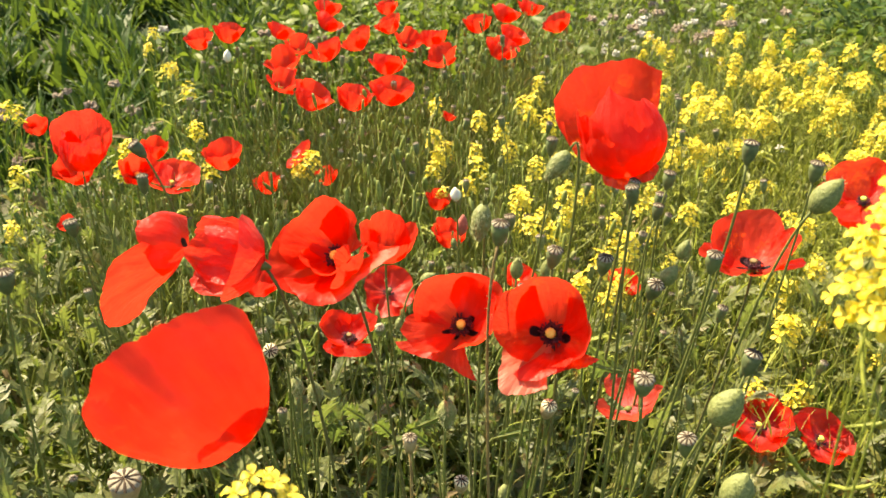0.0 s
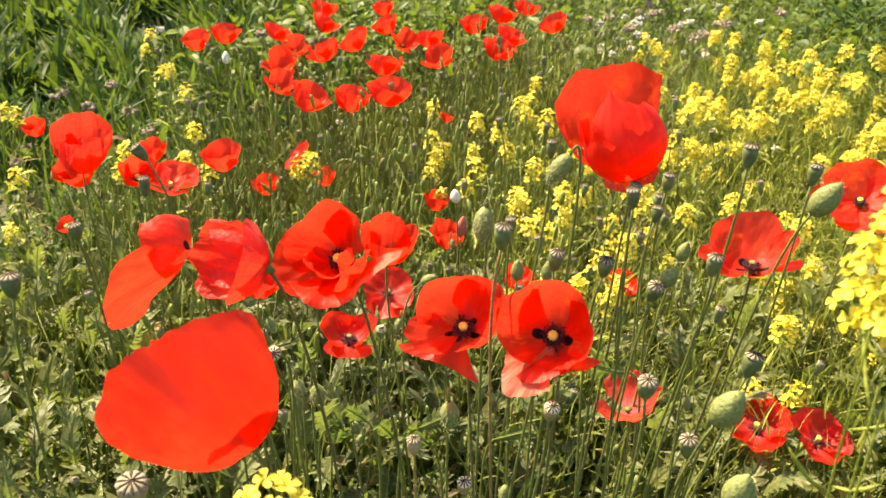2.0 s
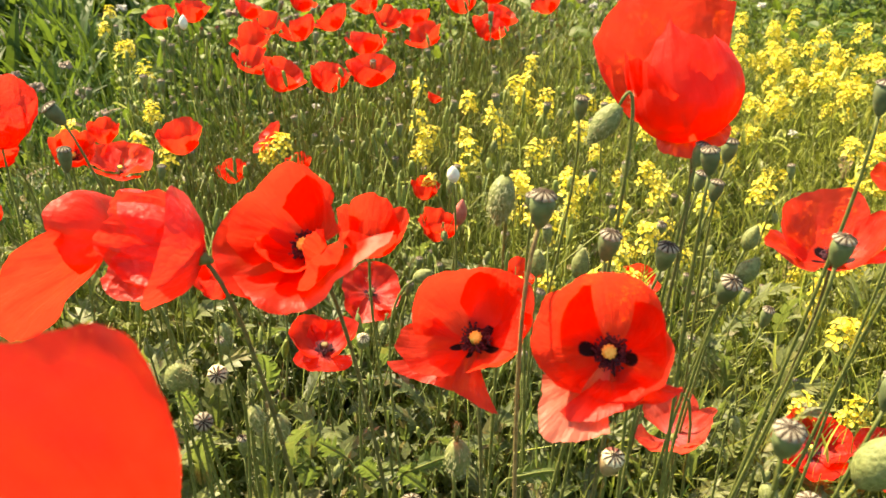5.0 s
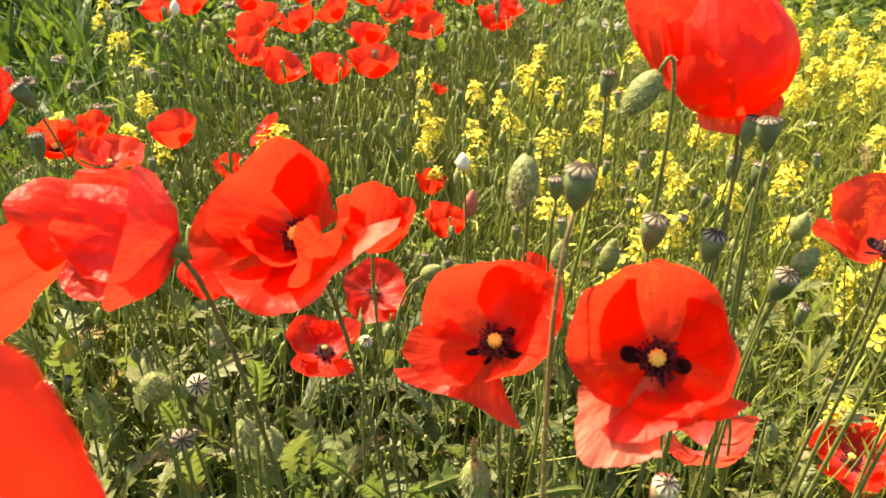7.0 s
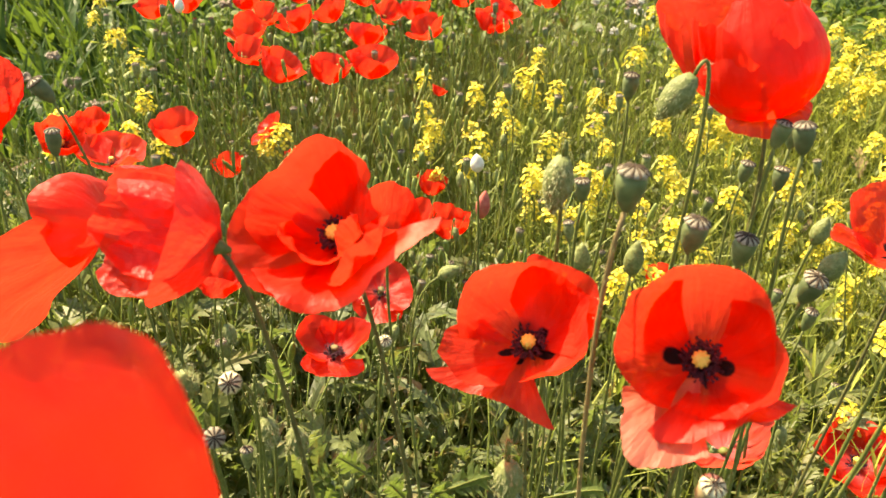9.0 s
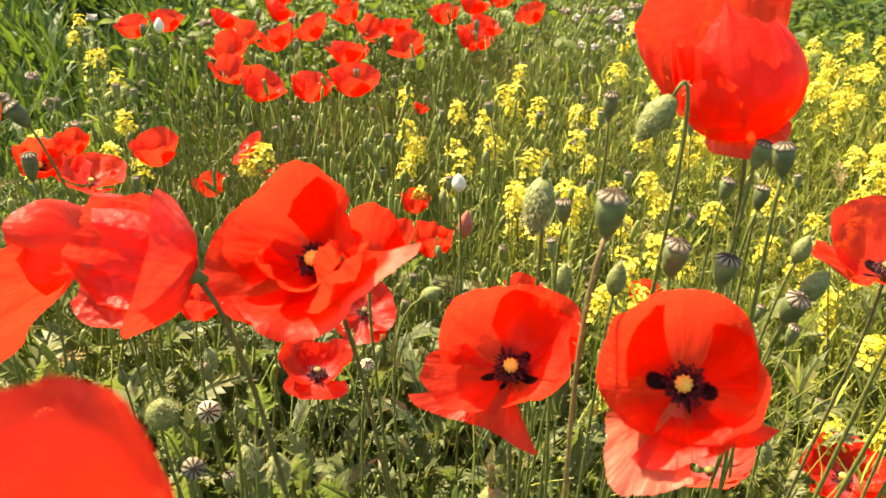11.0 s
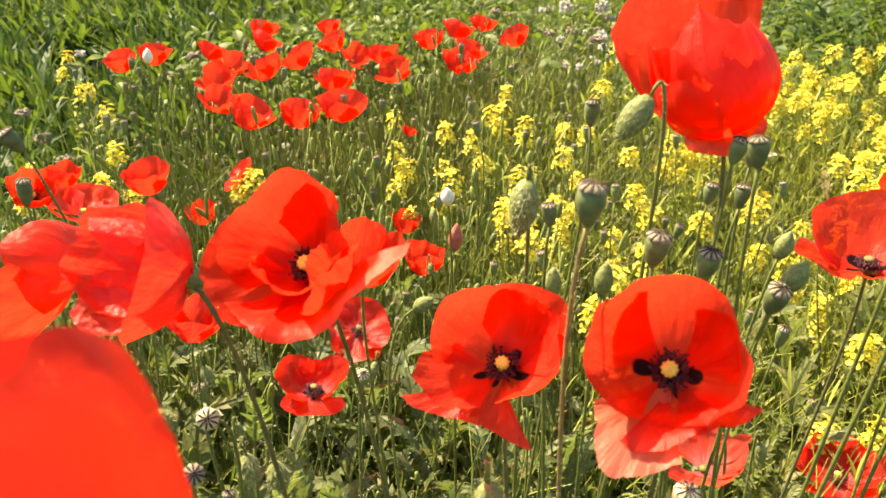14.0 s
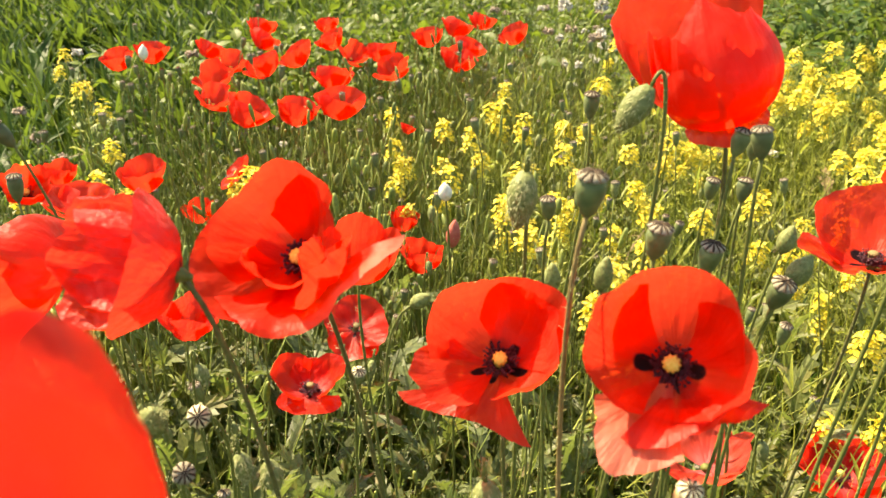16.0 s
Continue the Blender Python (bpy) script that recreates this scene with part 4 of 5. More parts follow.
poppy_bud(0.244, 0.665, 0.494, "pale green poppy bud on a hooked stem", 0.0125, 0.0190, (0.3, -0.3, -0.8), 20, hairs=120)
poppy_bud(-0.160, 0.900, 0.470, HANGING, 0.0110, 0.0200, (0.3, -0.1, -1), 19, hairs=120)

# ---- mustard close to the path ----
NEAR_MUSTARD = "yellow mustard stalk in flower close to the path"
mustard(0.195, 0.350, 0.866, NEAR_MUSTARD, 1, fine=True, low=0.96, heads=3, spread=0.012, count=34, wide=0.016, lean=(0.002, -0.035), grain=0.68, thick=0.6)
mustard(-0.032, 0.330, 0.728, NEAR_MUSTARD, 2, fine=True, heads=3, spread=0.014, count=38, wide=0.019, lean=(0.0, -0.02), grain=0.68)

# single mustard plants among the poppies
SINGLE = ((-0.809, 2.569), (-0.653, 2.175), (-0.563, 2.007), (-0.461, 1.720), (-0.564, 1.606), (-0.697, 1.459), (-0.444, 1.559), (-0.884, 1.840),
          (-0.222, 1.574), (-0.003, 1.926), (-0.008, 1.716), (0.002, 1.603), (0.086, 1.832), (0.130, 1.768), (0.077, 1.564), (0.140, 1.420),
          (0.228, 2.127), (0.206, 1.998), (0.224, 1.861), (0.576, 2.640), (0.581, 2.502), (0.592, 2.107), (0.749, 2.390), (0.785, 2.682),
          (0.912, 3.046), (0.887, 2.563), (0.998, 2.717), (0.948, 2.319), (0.852, 1.775), (0.578, 1.320), (0.455, 1.014),
          (0.160, 1.300), (0.215, 1.420), (0.300, 1.250), (0.185, 1.560), (0.335, 1.480), (0.270, 1.660), (0.240, 1.180))
for k, (x, y) in enumerate(SINGLE):
    mustard(x, y, 0.42, "slender mustard plant with yellow flower heads", 10 + k, heads=2 if x < 0.15 else 3, spread=0.03, count=14, wide=0.0145, grain=1.18)

# the mustard stand
stand = [mustard(0.50 + 0.11 * k, 1.45 + 0.21 * ((k * 3) % 5), 0.40, "bushy mustard plant covered in yellow flower heads", 60 + k, heads=4, spread=0.095, count=17, wide=0.018, grain=1.16) for k in range(6)]
stand_rng = random.Random(77)
made = 0
while made < 74:
    x, y = stand_rng.uniform(0.22, 1.75), stand_rng.uniform(1.12, 3.0)
    if x < 0.22 + 0.10 * (y - 1.1) + stand_rng.uniform(0, 0.25) or y > 2.1 + 0.5 * stand_rng.random() + 0.25 * (x > 0.8):
        continue
    s = stand_rng.uniform(0.75, 1.12) * (0.8 if y < 1.5 else 1.0)
    copy_thing(stand[made % 6], pose(x, y, 0, stand_rng.uniform(-6, 6), stand_rng.uniform(-6, 6), stand_rng.uniform(0, 360)) @ Matrix.Scale(s, 4))
    made += 1

# ---- seed heads standing in the poppy patch ----
HEAD = "small green poppy seed head on a thin stem"
kinds = [seed_pod(-0.30 + 0.11 * k, 1.95 + 0.09 * (k % 3), 0.34 + 0.02 * k, HEAD, 0.0115, (0.1 * (k - 2), -0.1, 1), 70 + k, foot=(-0.31 + 0.11 * k, 1.97 + 0.09 * (k % 3)), fine=False, hairs=0, ratio=1.7, mat=BUD if k % 2 else CAPSULE) for k in range(5)]
kinds += [poppy_bud(-0.25 + 0.13 * k, 1.75 + 0.07 * (k % 2), 0.33 + 0.02 * k, "small hairy poppy bud nodding on its stem", 0.0105, 0.021, (0.3 - 0.3 * k, -0.2, -1), 80 + k, foot=(-0.26 + 0.13 * k, 1.76 + 0.07 * (k % 2)), hairs=24) for k in range(3)]
patch_rng = random.Random(5)
made = 0
while made < 310:
    x, y = patch_rng.uniform(-0.75, 0.62), patch_rng.uniform(0.85, 2.9)
    if abs(x + 0.02) > 0.14 + 0.26 * y or (y < 1.3 and patch_rng.random() < 0.7):
        continue
    copy_thing(kinds[made % 8], pose(x, y, 0, patch_rng.uniform(-7, 7), patch_rng.uniform(-7, 7), patch_rng.uniform(0, 360)) @ Matrix.Scale(patch_rng.uniform(0.72, 1.15), 4))
    made += 1


# pods and buds low in the undergrowth nearest the path
made = 0
while made < 84:
    x, y = patch_rng.uniform(-0.45, 0.6), patch_rng.uniform(0.78, 1.5)
    if abs(x) > 0.12 + 0.36 * y:
        continue
    copy_thing(kinds[5 + made % 3 if made % 2 else made % 5], pose(x, y, 0, patch_rng.uniform(-9, 9), patch_rng.uniform(-9, 9), patch_rng.uniform(0, 360)) @ Matrix.Scale(patch_rng.uniform(0.7, 1.1), 4))
    made += 1


# ---- white heads behind the poppies ----
def white_flower(x, y, height, label, seed, size=0.022, mat=None, ball=False):
    """A thin stem with a ragged white or withered head; with ball a dandelion clock."""
    rng = random.Random(seed + 900)
    base = root("dandelion_clock" if ball else "meadow_flower", x, y)
    top = Vector((rng.uniform(-0.02, 0.02), rng.uniform(-0.02, 0.02), height))
    v, f = tube(bezier(Vector((0, 0, -0.01)), Vector((0, 0, height * 0.4)), top - Vector((0, 0, height * 0.3)), top, 8), [0.0013] * 9, 5)
    part("stem", v, f, STALK, base)
    head = Shape()
    for k in range(60 if ball else 26):
        g, h = rng.uniform(0, 6.283), rng.uniform(-0.7 if ball else -0.1, 1.0)
        w = Vector((math.cos(g) * math.sqrt(1 - h * h), math.sin(g) * math.sqrt(1 - h * h), h))
        a, b = side_axes(w)
        p = top + w * size * rng.uniform(0.35, 0.5)
        s = size * (0.09 if ball else 0.16) * rng.uniform(0.7, 1.3)
        head.add([p - a * s, p - b * s, p + a * s, p + b * s, p + w * s * 1.1, top + w * size * 0.1], [(0, 1, 4), (1, 2, 4), (2, 3, 4), (3, 0, 4), (1, 0, 5), (2, 1, 5), (3, 2, 5), (0, 3, 5)])
    part("head", head.v, head.f, mat or WHITE, base, smooth=False)
    return tagged(base, label, "dandelion clock" if ball else "wild flower", "white meadow flowers")


white_flower(0.573, 3.364, 0.42, "round white dandelion clock on a thin stem", 1, 0.050, ball=True)
white_flower(0.678, 3.367, 0.42, "round white dandelion clock on a thin stem", 2, 0.050, ball=True)
whites = [white_flower(0.50 + 0.13 * k, 2.75 + 0.12 * k, 0.34 + 0.02 * k, "small white meadow flower on a thin stem", 10 + k, 0.026) for k in range(3)]
whites += [white_flower(0.78 + 0.08 * k, 2.92 + 0.10 * k, 0.36 + 0.02 * k, "withered mauve-brown flower head on a dry stem", 20 + k, 0.034, MAUVE) for k in range(2)]
white_rng = random.Random(31)
for k in range(56):
    x, y = white_rng.gauss(0.72, 0.20), white_rng.gauss(3.15, 0.36)
    if k % 9 == 8:
        x, y = white_rng.uniform(-1.0, 1.4), white_rng.uniform(2.2, 4.4)
    copy_thing(whites[k % 5], pose(x, y, 0, white_rng.uniform(-8, 8), white_rng.uniform(-8, 8), white_rng.uniform(0, 360)) @ Matrix.Scale(white_rng.uniform(0.7, 1.1), 4))

for k in range(14):
    copy_thing(whites[3 + k % 2], pose(white_rng.gauss(-0.98, 0.14), white_rng.gauss(2.15, 0.22), 0, white_rng.uniform(-12, 12), white_rng.uniform(-12, 12), white_rng.uniform(0, 360)) @ Matrix.Scale(white_rng.uniform(0.7, 1.0), 4))


# ---- leaves, grass and stalks ----
def scatter(name, label, category, templates, mat, places, scale, pitch, seed, smooth=False, drift=None):
    """Many copies of small templates, joined into one mesh. places: rows of x, y, z."""
    rng = np.random.default_rng(seed)
    places = np.asarray(places)
    n = len(places)
    yaw, roll = rng.uniform(0, 2 * np.pi, n), np.radians(rng.uniform(-35, 35, n))
    if drift:
        yaw = np.radians(rng.normal(drift[0], drift[1], n))
    tip = np.radians(rng.uniform(pitch[0], pitch[1], n))
    size = rng.uniform(scale[0], scale[1], n)
    cy, sy, cp, sp, cr, sr = np.cos(yaw), np.sin(yaw), np.cos(tip), np.sin(tip), np.cos(roll), np.sin(roll)
    zero, one = np.zeros(n), np.ones(n)
    rz = np.array([[cy, -sy, zero], [sy, cy, zero], [zero, zero, one]]).transpose(2, 0, 1)
    ry = np.array([[cp, zero, -sp], [zero, one, zero], [sp, zero, cp]]).transpose(2, 0, 1)
    rx = np.array([[one, zero, zero], [zero, cr, -sr], [zero, sr, cr]]).transpose(2, 0, 1)
    turn = rz @ ry @ rx * size[:, None, None]
    verts, faces, k = [], [], 0
    which = rng.integers(0, len(templates), n)
    for i, (tv, tf) in enumerate(templates):
        pick = which == i
        v = np.einsum("nij,vj->nvi", turn[pick], tv) + places[pick][:, None]
        verts.append(v.reshape(-1, 3))
        for q in range(int(pick.sum())):
            o = k + q * len(tv)
            faces += [tuple(c + o for c in face) for face in tf]
        k += v.shape[0] * len(tv)
    verts = np.concatenate(verts)
    verts[:, 2] = np.maximum(verts[:, 2], -0.02)
    return tagged(new(name, mesh(name, verts.tolist(), faces, mat, smooth=smooth)), label, category, kind="stuff")


def lobed_leaf(pairs, seed, arch=0.16):
    """A leaf 1 long along x, cut into forward-pointing teeth, folded along its midrib."""
    rng = random.Random(seed)
    v, f = [], []
    def at(x):
        return 0.16 * math.sin(x * 2.4) - arch * x * x
    step = 0.84 / pairs
    for i in range(pairs):
        x0 = 0.10 + step * i
        wide = (0.05 + 0.15 * math.sin(math.pi * (0.12 + 0.80 * (i + 0.5) / pairs))) * rng.uniform(0.75, 1.25)
        for side in (-1, 1):
            k, lean = len(v), rng.uniform(0.6, 1.3)
            tip_x = x0 + step * lean + 0.35 * wide
            v += [(x0, 0, at(x0)), (x0 + step, 0, at(x0 + step)), (x0 + step, 0.26 * wide * side, at(x0 + step) + 0.05 * wide + 0.02),
                  (x0, 0.26 * wide * side, at(x0) + 0.05 * wide + 0.02), (x0 + 0.40 * step, 0.78 * wide * side, at(x0) + 0.30 * wide), (tip_x, wide * side, at(min(tip_x, 1.0)) + wide * rng.uniform(-0.3, 0.4))]
            f += [(k, k + 1, k + 2, k + 3), (k + 3, k + 2, k + 5, k + 4)]
    k = len(v)
    v += [(0, 0.012, 0), (0, -0.012, 0), (0.10, 0.014, at(0.10)), (0.10, -0.014, at(0.10)), (0.94, 0.045, at(0.94) + 0.01), (0.94, -0.045, at(0.94) + 0.01), (0.94, 0, at(0.94)), (1.08, 0, at(1.08))]
    f += [(k + 1, k, k + 2, k + 3), (k + 6, k + 4, k + 7), (k + 5, k + 6, k + 7)]
    return np.array(v), f


def leaf_shoot(x, y, z, label, length, axis, seed):
    """One toothed poppy leaf on a stalk of its own; x, y, z is the middle of the blade."""
    rng = random.Random(seed + 400)
    axis = Vector(axis).normalized()
    base = root("poppy_leaf", x - axis.x * length * 0.7 + rng.uniform(-0.01, 0.01), y - axis.y * length * 0.7 + 0.02)
    low = Vector((x, y, z)) - base.location - axis * length * 0.5
    side = axis.cross(Vector((0, -0.8, 0.6))).normalized()
    m = Matrix((axis, side, axis.cross(side))).transposed().to_4x4()
    m.translation = low
    tv, tf = lobed_leaf(7, seed, 0.30)
    part("blade", [m @ (Vector(p) * length) for p in tv], tf, FRESH_LEAF, base, smooth=False)
    v, f = tube(bezier(Vector((0, 0, -0.01)), Vector((0, 0, low.z * 0.5)), low - axis * 0.03, low, 10), [0.0012] * 11, 5)
    part("stalk", v, f, STEM, base)
    v, f = tube([m @ (Vector((q, 0, 0.16 * math.sin(q * 2.4) - 0.30 * q * q - 0.006)) * length) for q in (0, 0.25, 0.5, 0.75, 1.0)], [0.0009, 0.0008, 0.0007, 0.0005, 0.0002], 5)
    part("midrib", v, f, STEM, base)
    return tagged(base, label, "leaf", "single poppy leaves")


def ovate_leaf(wide, droop, fold=0.12):
    v, f = [], []
    for i in range(5):
        t = i / 4
        w = wide * math.sin(math.pi * min(1.0, 0.08 + 0.92 * t) ** 0.8) + 0.004
        z = 0.25 * t - droop * t * t
        v += [(t, -w, z + fold * w * 2), (t, 0, z), (t, w, z + fold * w * 2)]
    for i in range(4):
        k = 3 * i
        f += [(k, k + 1, k + 4, k + 3), (k + 1, k + 2, k + 5, k + 4)]
    return np.array(v), f


def blade(wide, droop, twist):
    """A grass blade 1 long along x, bending over."""
    v, f = [], []
    for i in range(5):
        t = i / 4
        w = wide * (1 - t ** 2.2) + 0.0008
        ang = droop * t ** 1.6
        x, z = math.sin(1.57 - ang) * t, -droop * 0.42 * t ** 2.4
        c, s = math.cos(twist * t), math.sin(twist * t)
        v += [(x, -w * c, z - w * s), (x, 0, z - w * 0.35), (x, w * c, z + w * s)]
    for i in range(4):
        k = 3 * i
        f += [(k, k + 1, k + 4, k + 3), (k + 1, k + 2, k + 5, k + 4)]
    return np.array(v), f


def stalk(bend, thick=0.0034, steps=(0, 0.2, 0.4, 0.6, 0.8, 1.0), sway=0.06):
    pts = [Vector((t, sway * math.sin(t * 5 + bend * 9), -bend * t ** 2)) for t in steps]
    v, f = tube(pts, [thick * (1 - 0.5 * t) for t in steps], 3)
    return np.array([tuple(p) for p in v]), f


def podded(bend, wide, tall, nod=0.0):
    """A stalk 1 long along x with a slim pod at its end; with nod the pod hangs beside it."""
    v, f = stalk(bend, 0.0040)
    end = Vector((1.0, 0.06 * math.sin(5 + bend * 9), -bend))
    way = Vector((1 - 2 * nod, 0.3 * nod, 0.25 * nod)).normalized()
    m = axis_frame(end + Vector((0.0, 0.03, 0.0)) * nod, way)
    pv, pf = lathe(((0.2 * wide, 0), (0.8 * wide, 0.25 * tall), (wide, 0.55 * tall), (0.75 * wide, 0.85 * tall), (0.5 * wide, tall)), m, 6)
    return np.concatenate([v, np.array([tuple(p) for p in pv])]), f + [tuple(i + len(v) for i in q) for q in pf]


def spots(n, seed, xs, ys, zs, keep=None):
    """Places at random in a box, those that keep allows, in the wedge of ground that lies ahead."""
    rng = np.random.default_rng(seed)
    out = []
    while len(out) < n:
        x, y, z = rng.uniform(*xs), rng.uniform(*ys), rng.uniform(*zs)
        if keep is None or keep(x, y, rng.random()):
            out.append((x, y, z))
    return out


def lawn_edge(x, y):
    """Above nought in the tall grass, below nought among the flowers."""
    return (y - 1.55) * 0.55 + (-x - 0.62) * 1.0 + 0.12 * math.sin(3 * y + 2 * x)


def clump(x, y, grain=2.6, seed=0.0):
    """Uneven growth: above nought where plants crowd together."""
    return noise.noise((x * grain, y * grain, seed)) + 0.5 * noise.noise((x * grain * 2.7, y * grain * 2.7, seed + 4))


def gap(x, y):
    """A thin, shady spot at the edge of the grass."""
    return ((x + 1.02) / 0.34) ** 2 + ((y - 2.15) / 0.55) ** 2 < 1


def wedge(x, y):
    return abs(x) < 0.55 + 0.56 * y


LEAVES = [lobed_leaf(p, s) for p, s in ((6, 1), (7, 2), (5, 3), (8, 4))]
OVATE = [ovate_leaf(0.24, 0.35), ovate_leaf(0.32, 0.2), ovate_leaf(0.17, 0.5)]
SMALL = [ovate_leaf(0.14, 0.5), ovate_leaf(0.12, 0.9, 0.3)]
NARROW = [ovate_leaf(0.055, 0.4), ovate_leaf(0.075, 0.6), ovate_leaf(0.045, 0.2)]
BLADES = [blade(0.016, 0.7, 0.4), blade(0.013, 1.1, -0.5), blade(0.020, 0.9, 0.8), blade(0.011, 0.4, 0.2)]
BROAD = [blade(0.042, 0.4, 0.5), blade(0.034, 0.6, -0.6), blade(0.050, 0.5, 0.9), blade(0.026, 0.9, 0.3), blade(0.085, 0.4, 0.5), blade(0.070, 0.7, -0.4)]
SPRIGS = [stalk(0.05, 0.011, (0, 0.35, 0.7, 1.0)), stalk(0.2, 0.013, (0, 0.35, 0.7, 1.0)), stalk(-0.1, 0.010, (0, 0.35, 0.7, 1.0))]
PODDED = [podded(0.02, 0.010, 0.080), podded(0.08, 0.008, 0.070), podded(-0.06, 0.010, 0.065, 1.0), podded(0.12, 0.012, 0.055), podded(0.05, 0.009, 0.075, 1.0), podded(-0.02, 0.007, 0.10)]
STALKS = [stalk(0.02, 0.0042), stalk(0.10, 0.0036), stalk(-0.08, 0.0040), stalk(0.20, 0.0034), stalk(-0.16, 0.0036),
          stalk(0.34, 0.0040, sway=0.12), stalk(-0.30, 0.0036, sway=0.14), stalk(0.26, 0.0042, sway=0.10)]

TOOTHED = "bright green toothed poppy leaf standing in the undergrowth"
for k, (x, y, z, length, axis) in enumerate(((-0.102, 0.772, 0.512, 0.050, (0.1, -0.1, 1)), (-0.143, 0.713, 0.525, 0.034, (-0.3, -0.1, 1)), (-0.068, 0.717, 0.474, 0.045, (0.5, -0.4, 0.7)), (-0.050, 0.739, 0.469, 0.040, (-0.6, -0.3, 0.7)),
                                              (0.022, 0.682, 0.503, 0.048, (0.7, -0.3, 0.6)), (-0.066, 0.720, 0.462, 0.050, (0.2, -0.3, 0.9)), (-0.020, 0.707, 0.476, 0.042, (-0.4, -0.4, 0.8)),
                                              (0.186, 0.762, 0.511, 0.060, (-0.8, -0.3, 0.3)), (0.100, 0.734, 0.454, 0.055, (0.6, -0.4, 0.5)), (0.010, 0.692, 0.481, 0.050, (-0.5, -0.3, 0.7)))):
    leaf_shoot(x, y, z, TOOTHED, length, axis, k)

scatter("poppy_foliage", "grey-green deeply cut poppy leaves between the stems", "foliage", LEAVES, POPPY_LEAF,
        spots(5600, 1, (-1.3, 1.3), (0.5, 2.9), (0.0, 0.15), lambda x, y, r: wedge(x, y) and lawn_edge(x, y) < 0.35), (0.035, 0.080), (0, 82), 1)
scatter("poppy_rosettes", "broad grey-green toothed poppy leaves low on the ground", "foliage", LEAVES, POPPY_LEAF,
        spots(2300, 13, (-0.9, 0.9), (0.50, 1.45), (0.02, 0.28), lambda x, y, r: wedge(x, y) and clump(x, y, 4.0, 3.0) > -0.2), (0.045, 0.095), (10, 84), 13)
scatter("low_leaves", "small pointed green leaves of low weeds", "foliage", NARROW + SMALL, OLIVE_LEAF,
        spots(16000, 2, (-1.3, 1.6), (0.5, 3.0), (0.0, 0.26), lambda x, y, r: wedge(x, y) and lawn_edge(x, y) < 0.4), (0.016, 0.042), (30, 92), 2)
scatter("green_stalks", "thin green stalks standing close together", "stalks", STALKS, STALK,
        spots(7200, 3, (-1.2, 1.5), (0.55, 3.0), (-0.01, 0.05), lambda x, y, r: wedge(x, y) and lawn_edge(x, y) < 0.1 and (y > 1.25 or r < 0.14) and (x < 0.14 + 0.08 * y or r < 0.35)), (0.14, 0.38), (62, 112), 3)
scatter("podded_stalks", "thin stalks ending in slim green pods and nodding buds", "stalks", PODDED, POD_STALK,
        spots(850, 14, (-0.8, 0.75), (1.0, 3.0), (-0.01, 0.02), lambda x, y, r: wedge(x, y) and lawn_edge(x, y) < 0.05 and x > -0.20 - 0.26 * y and x < 0.04 + 0.09 * y + 0.15 * r * r), (0.12, 0.44), (66, 112), 14, smooth=True)
scatter("mustard_tangle", "tangle of thin green shoots, pods and leaves under the mustard", "foliage", SPRIGS + SPRIGS + NARROW[2:], MUSTARD_GREEN,
        spots(21000, 4, (0.10, 1.9), (0.90, 3.0), (0.05, 0.36), lambda x, y, r: wedge(x, y) and x > -0.04 + 0.1 * (y - 1) + 0.30 * r), (0.024, 0.060), (25, 95), 4)
scatter("tall_grass", "tall fresh green grass with broad blades", "grass", BROAD + BLADES[:1], GRASS,
        spots(13000, 5, (-4.5, 0.3), (1.5, 7.0), (-0.01, 0.02), lambda x, y, r: wedge(x, y) and lawn_edge(x, y) > 0.25 * r + 0.06 and r < 1.25 - 0.12 * y and clump(x, y) > -0.06 + 0.25 * r and not (gap(x, y) and r > 0.22)), (0.13, 0.32), (35, 88), 5, drift=(150, 75))
scatter("short_grass", "thin grass blades among the flowers", "grass", BLADES, GRASS,
        spots(3600, 6, (-1.2, 1.8), (0.6, 3.2), (-0.01, 0.02), lambda x, y, r: wedge(x, y)), (0.12, 0.34), (50, 100), 6)
scatter("back_weeds", "leafy green weeds behind the poppies", "weeds", OVATE, WEED_LEAF,
        spots(13000, 7, (-0.9, 3.6), (2.7, 6.5), (0.0, 0.36), lambda x, y, r: wedge(x, y) and lawn_edge(x, y) < 1.1 and x > -1.0 + 0.3 * (y - 2.7) and clump(x, y, 3.0, 7.0) > -0.25 + 0.3 * r), (0.025, 0.06), (-25, 60), 7)
scatter("back_stalks", "stalks of the weeds behind the poppies", "stalks", STALKS, STALK,
        spots(2600, 8, (-0.9, 3.6), (2.7, 6.0), (0.0, 0.05), lambda x, y, r: wedge(x, y) and lawn_edge(x, y) < 1.1), (0.22, 0.46), (65, 100), 8)
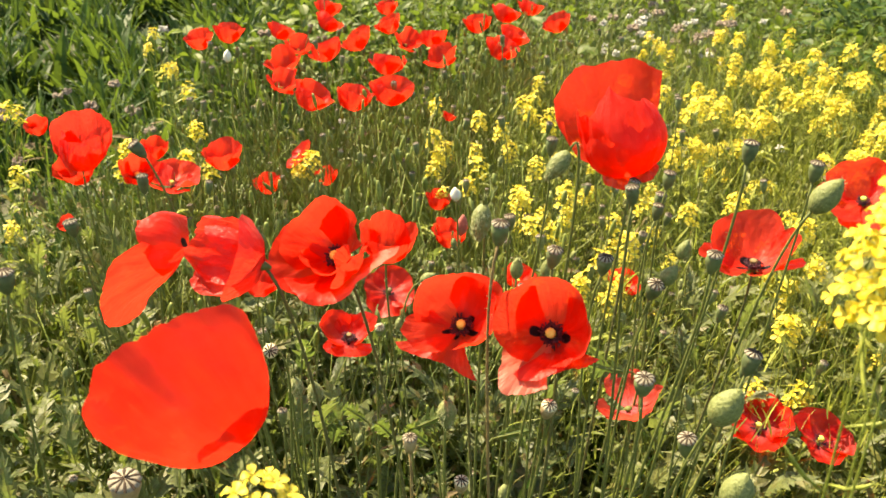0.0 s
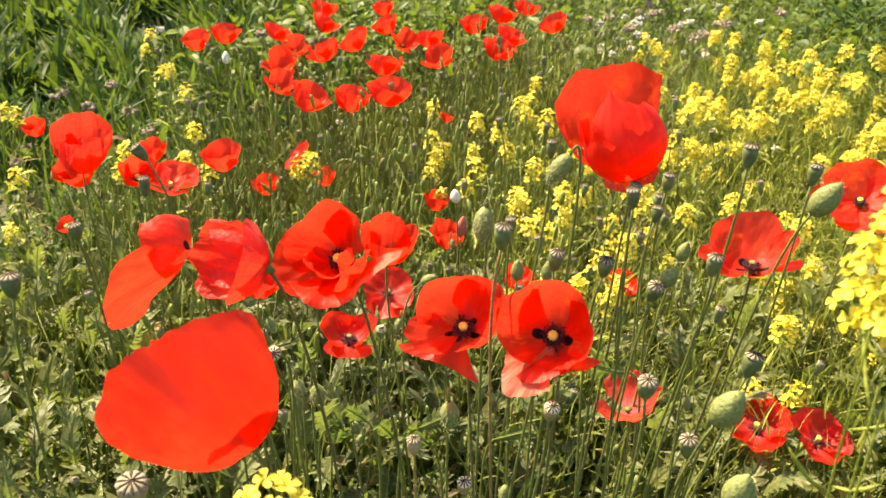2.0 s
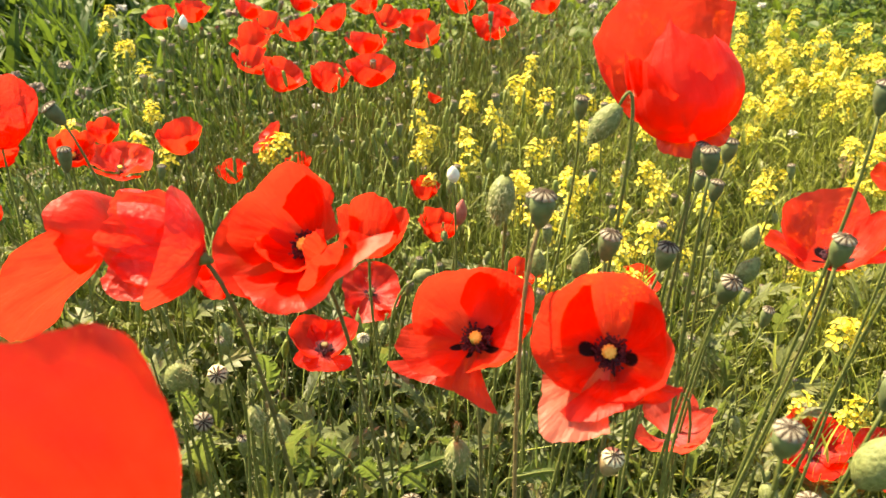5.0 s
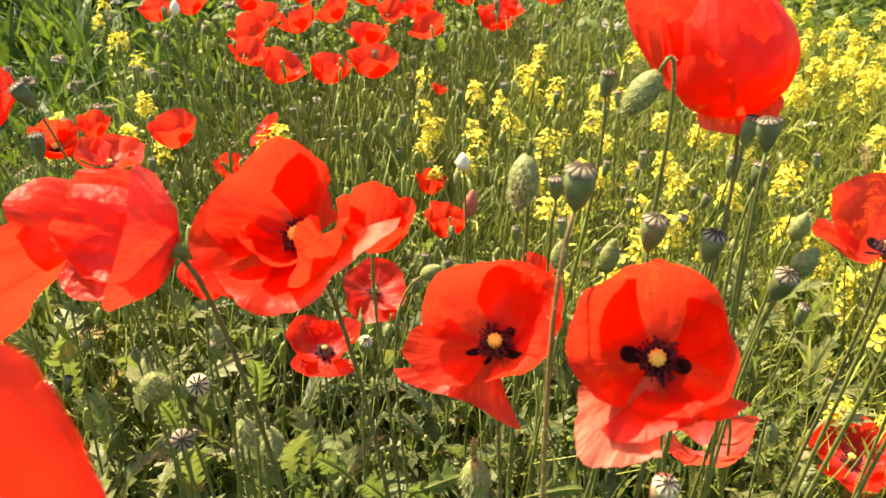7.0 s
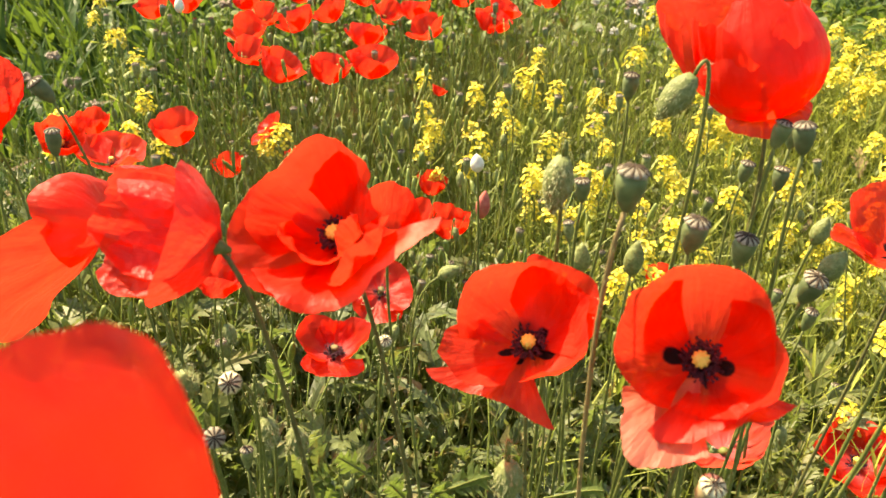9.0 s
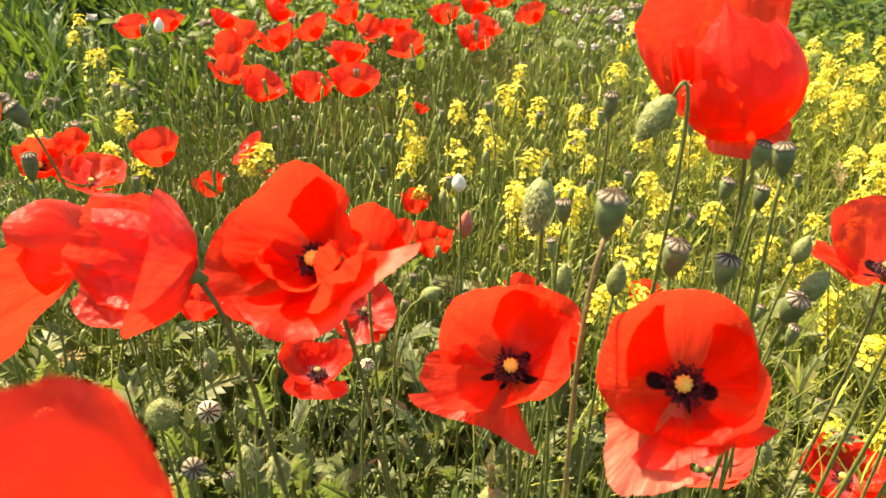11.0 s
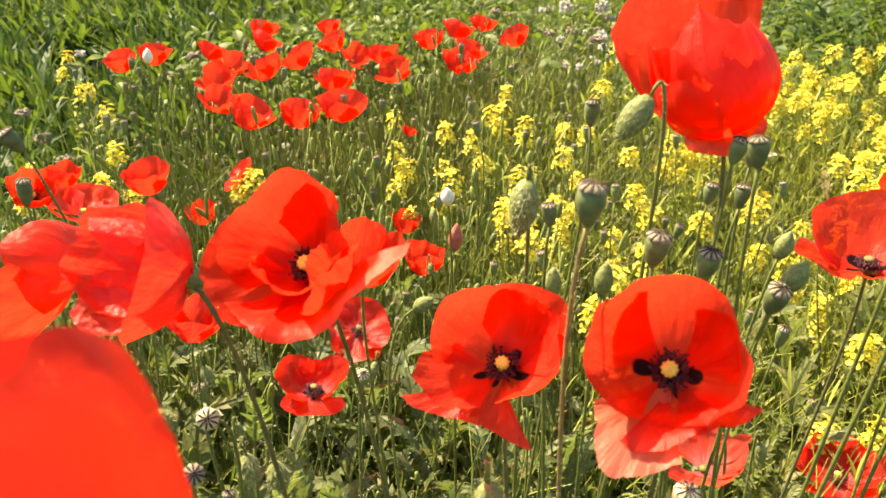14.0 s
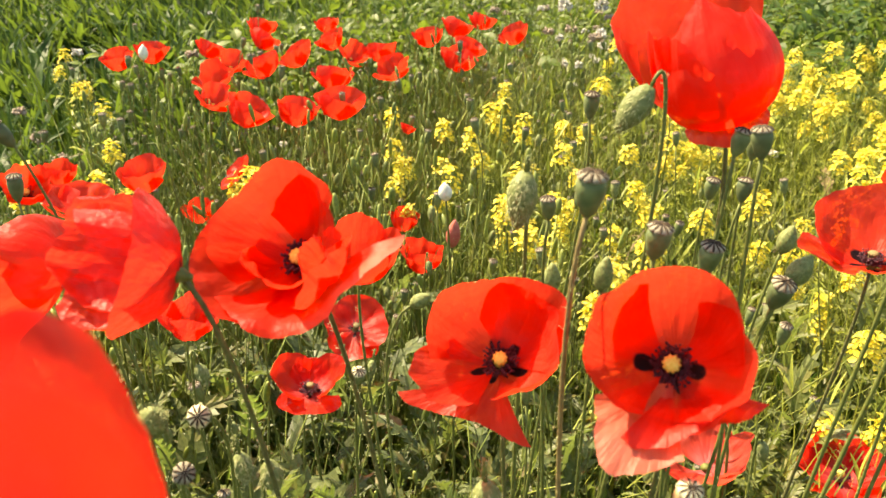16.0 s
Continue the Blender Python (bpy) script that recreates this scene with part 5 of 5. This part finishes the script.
scatter("dark_weeds", "dense dark green weeds with pointed leaves", "weeds", OVATE, NETTLE_LEAF,
        spots(11000, 9, (0.8, 4.2), (2.5, 6.5), (0.05, 0.46), lambda x, y, r: wedge(x, y) and x > 0.3 * y + 0.15 + 0.3 * r and clump(x, y, 3.0, 12.0) > -0.2 + 0.3 * r), (0.025, 0.06), (-25, 55), 9)
scatter("far_grass", "meadow grass running on into the distance", "grass", BLADES, GRASS,
        spots(5000, 10, (-8, 8), (5.0, 13), (-0.01, 0.02), lambda x, y, r: wedge(x, y)), (0.3, 0.6), (50, 100), 10)
scatter("dry_litter", "dry straw-coloured leaves and stalks on the ground", "litter", NARROW + STALKS + LEAVES[:1], DRY,
        spots(1500, 11, (-1.2, 1.3), (0.55, 2.6), (0.0, 0.20), lambda x, y, r: wedge(x, y) and (x < 0.1 or r < 0.5)), (0.03, 0.11), (-15, 60), 11)
scatter("silver_leaves", "pale silvery leaves in the undergrowth", "foliage", LEAVES[:2] + NARROW[:1], SILVER,
        spots(160, 12, (-1.1, 1.0), (0.65, 2.4), (0.03, 0.22), lambda x, y, r: wedge(x, y) and lawn_edge(x, y) < 0.4 and (y > 0.95 or x > -0.06)), (0.014, 0.034), (0, 75), 12)


def thin_blade(wide, droop):
    """A slim blade with few faces, along x."""
    v = [(t, s * wide * (1 - t * t) + 0.0005 * s, -droop * 0.42 * t ** 2.4) for t in (0, 0.4, 0.75, 1.0) for s in (-1, 1)]
    return np.array(v), [(2 * i, 2 * i + 1, 2 * i + 3, 2 * i + 2) for i in range(3)]


# the meadow goes on all round
scatter("meadow_grass", "rough meadow grass on all sides", "grass", [thin_blade(0.018, 0.7), thin_blade(0.014, 1.2), thin_blade(0.022, 0.4)], GRASS,
        spots(34000, 21, (-7, 7), (-5, 9), (-0.01, 0.02), lambda x, y, r: (not wedge(x, y) or y < 0.15) and math.hypot(x, y - 2) < 7 and clump(x, y, 1.3) > -0.45 + 0.4 * r), (0.16, 0.36), (40, 100), 21)
scatter("meadow_weeds", "leafy weeds in the grass on all sides", "weeds", OVATE + SMALL, OLIVE_LEAF,
        spots(6000, 22, (-7, 7), (-5, 9), (0.0, 0.22), lambda x, y, r: not wedge(x, y) and math.hypot(x, y - 2) < 6.5), (0.05, 0.12), (-5, 65), 22)
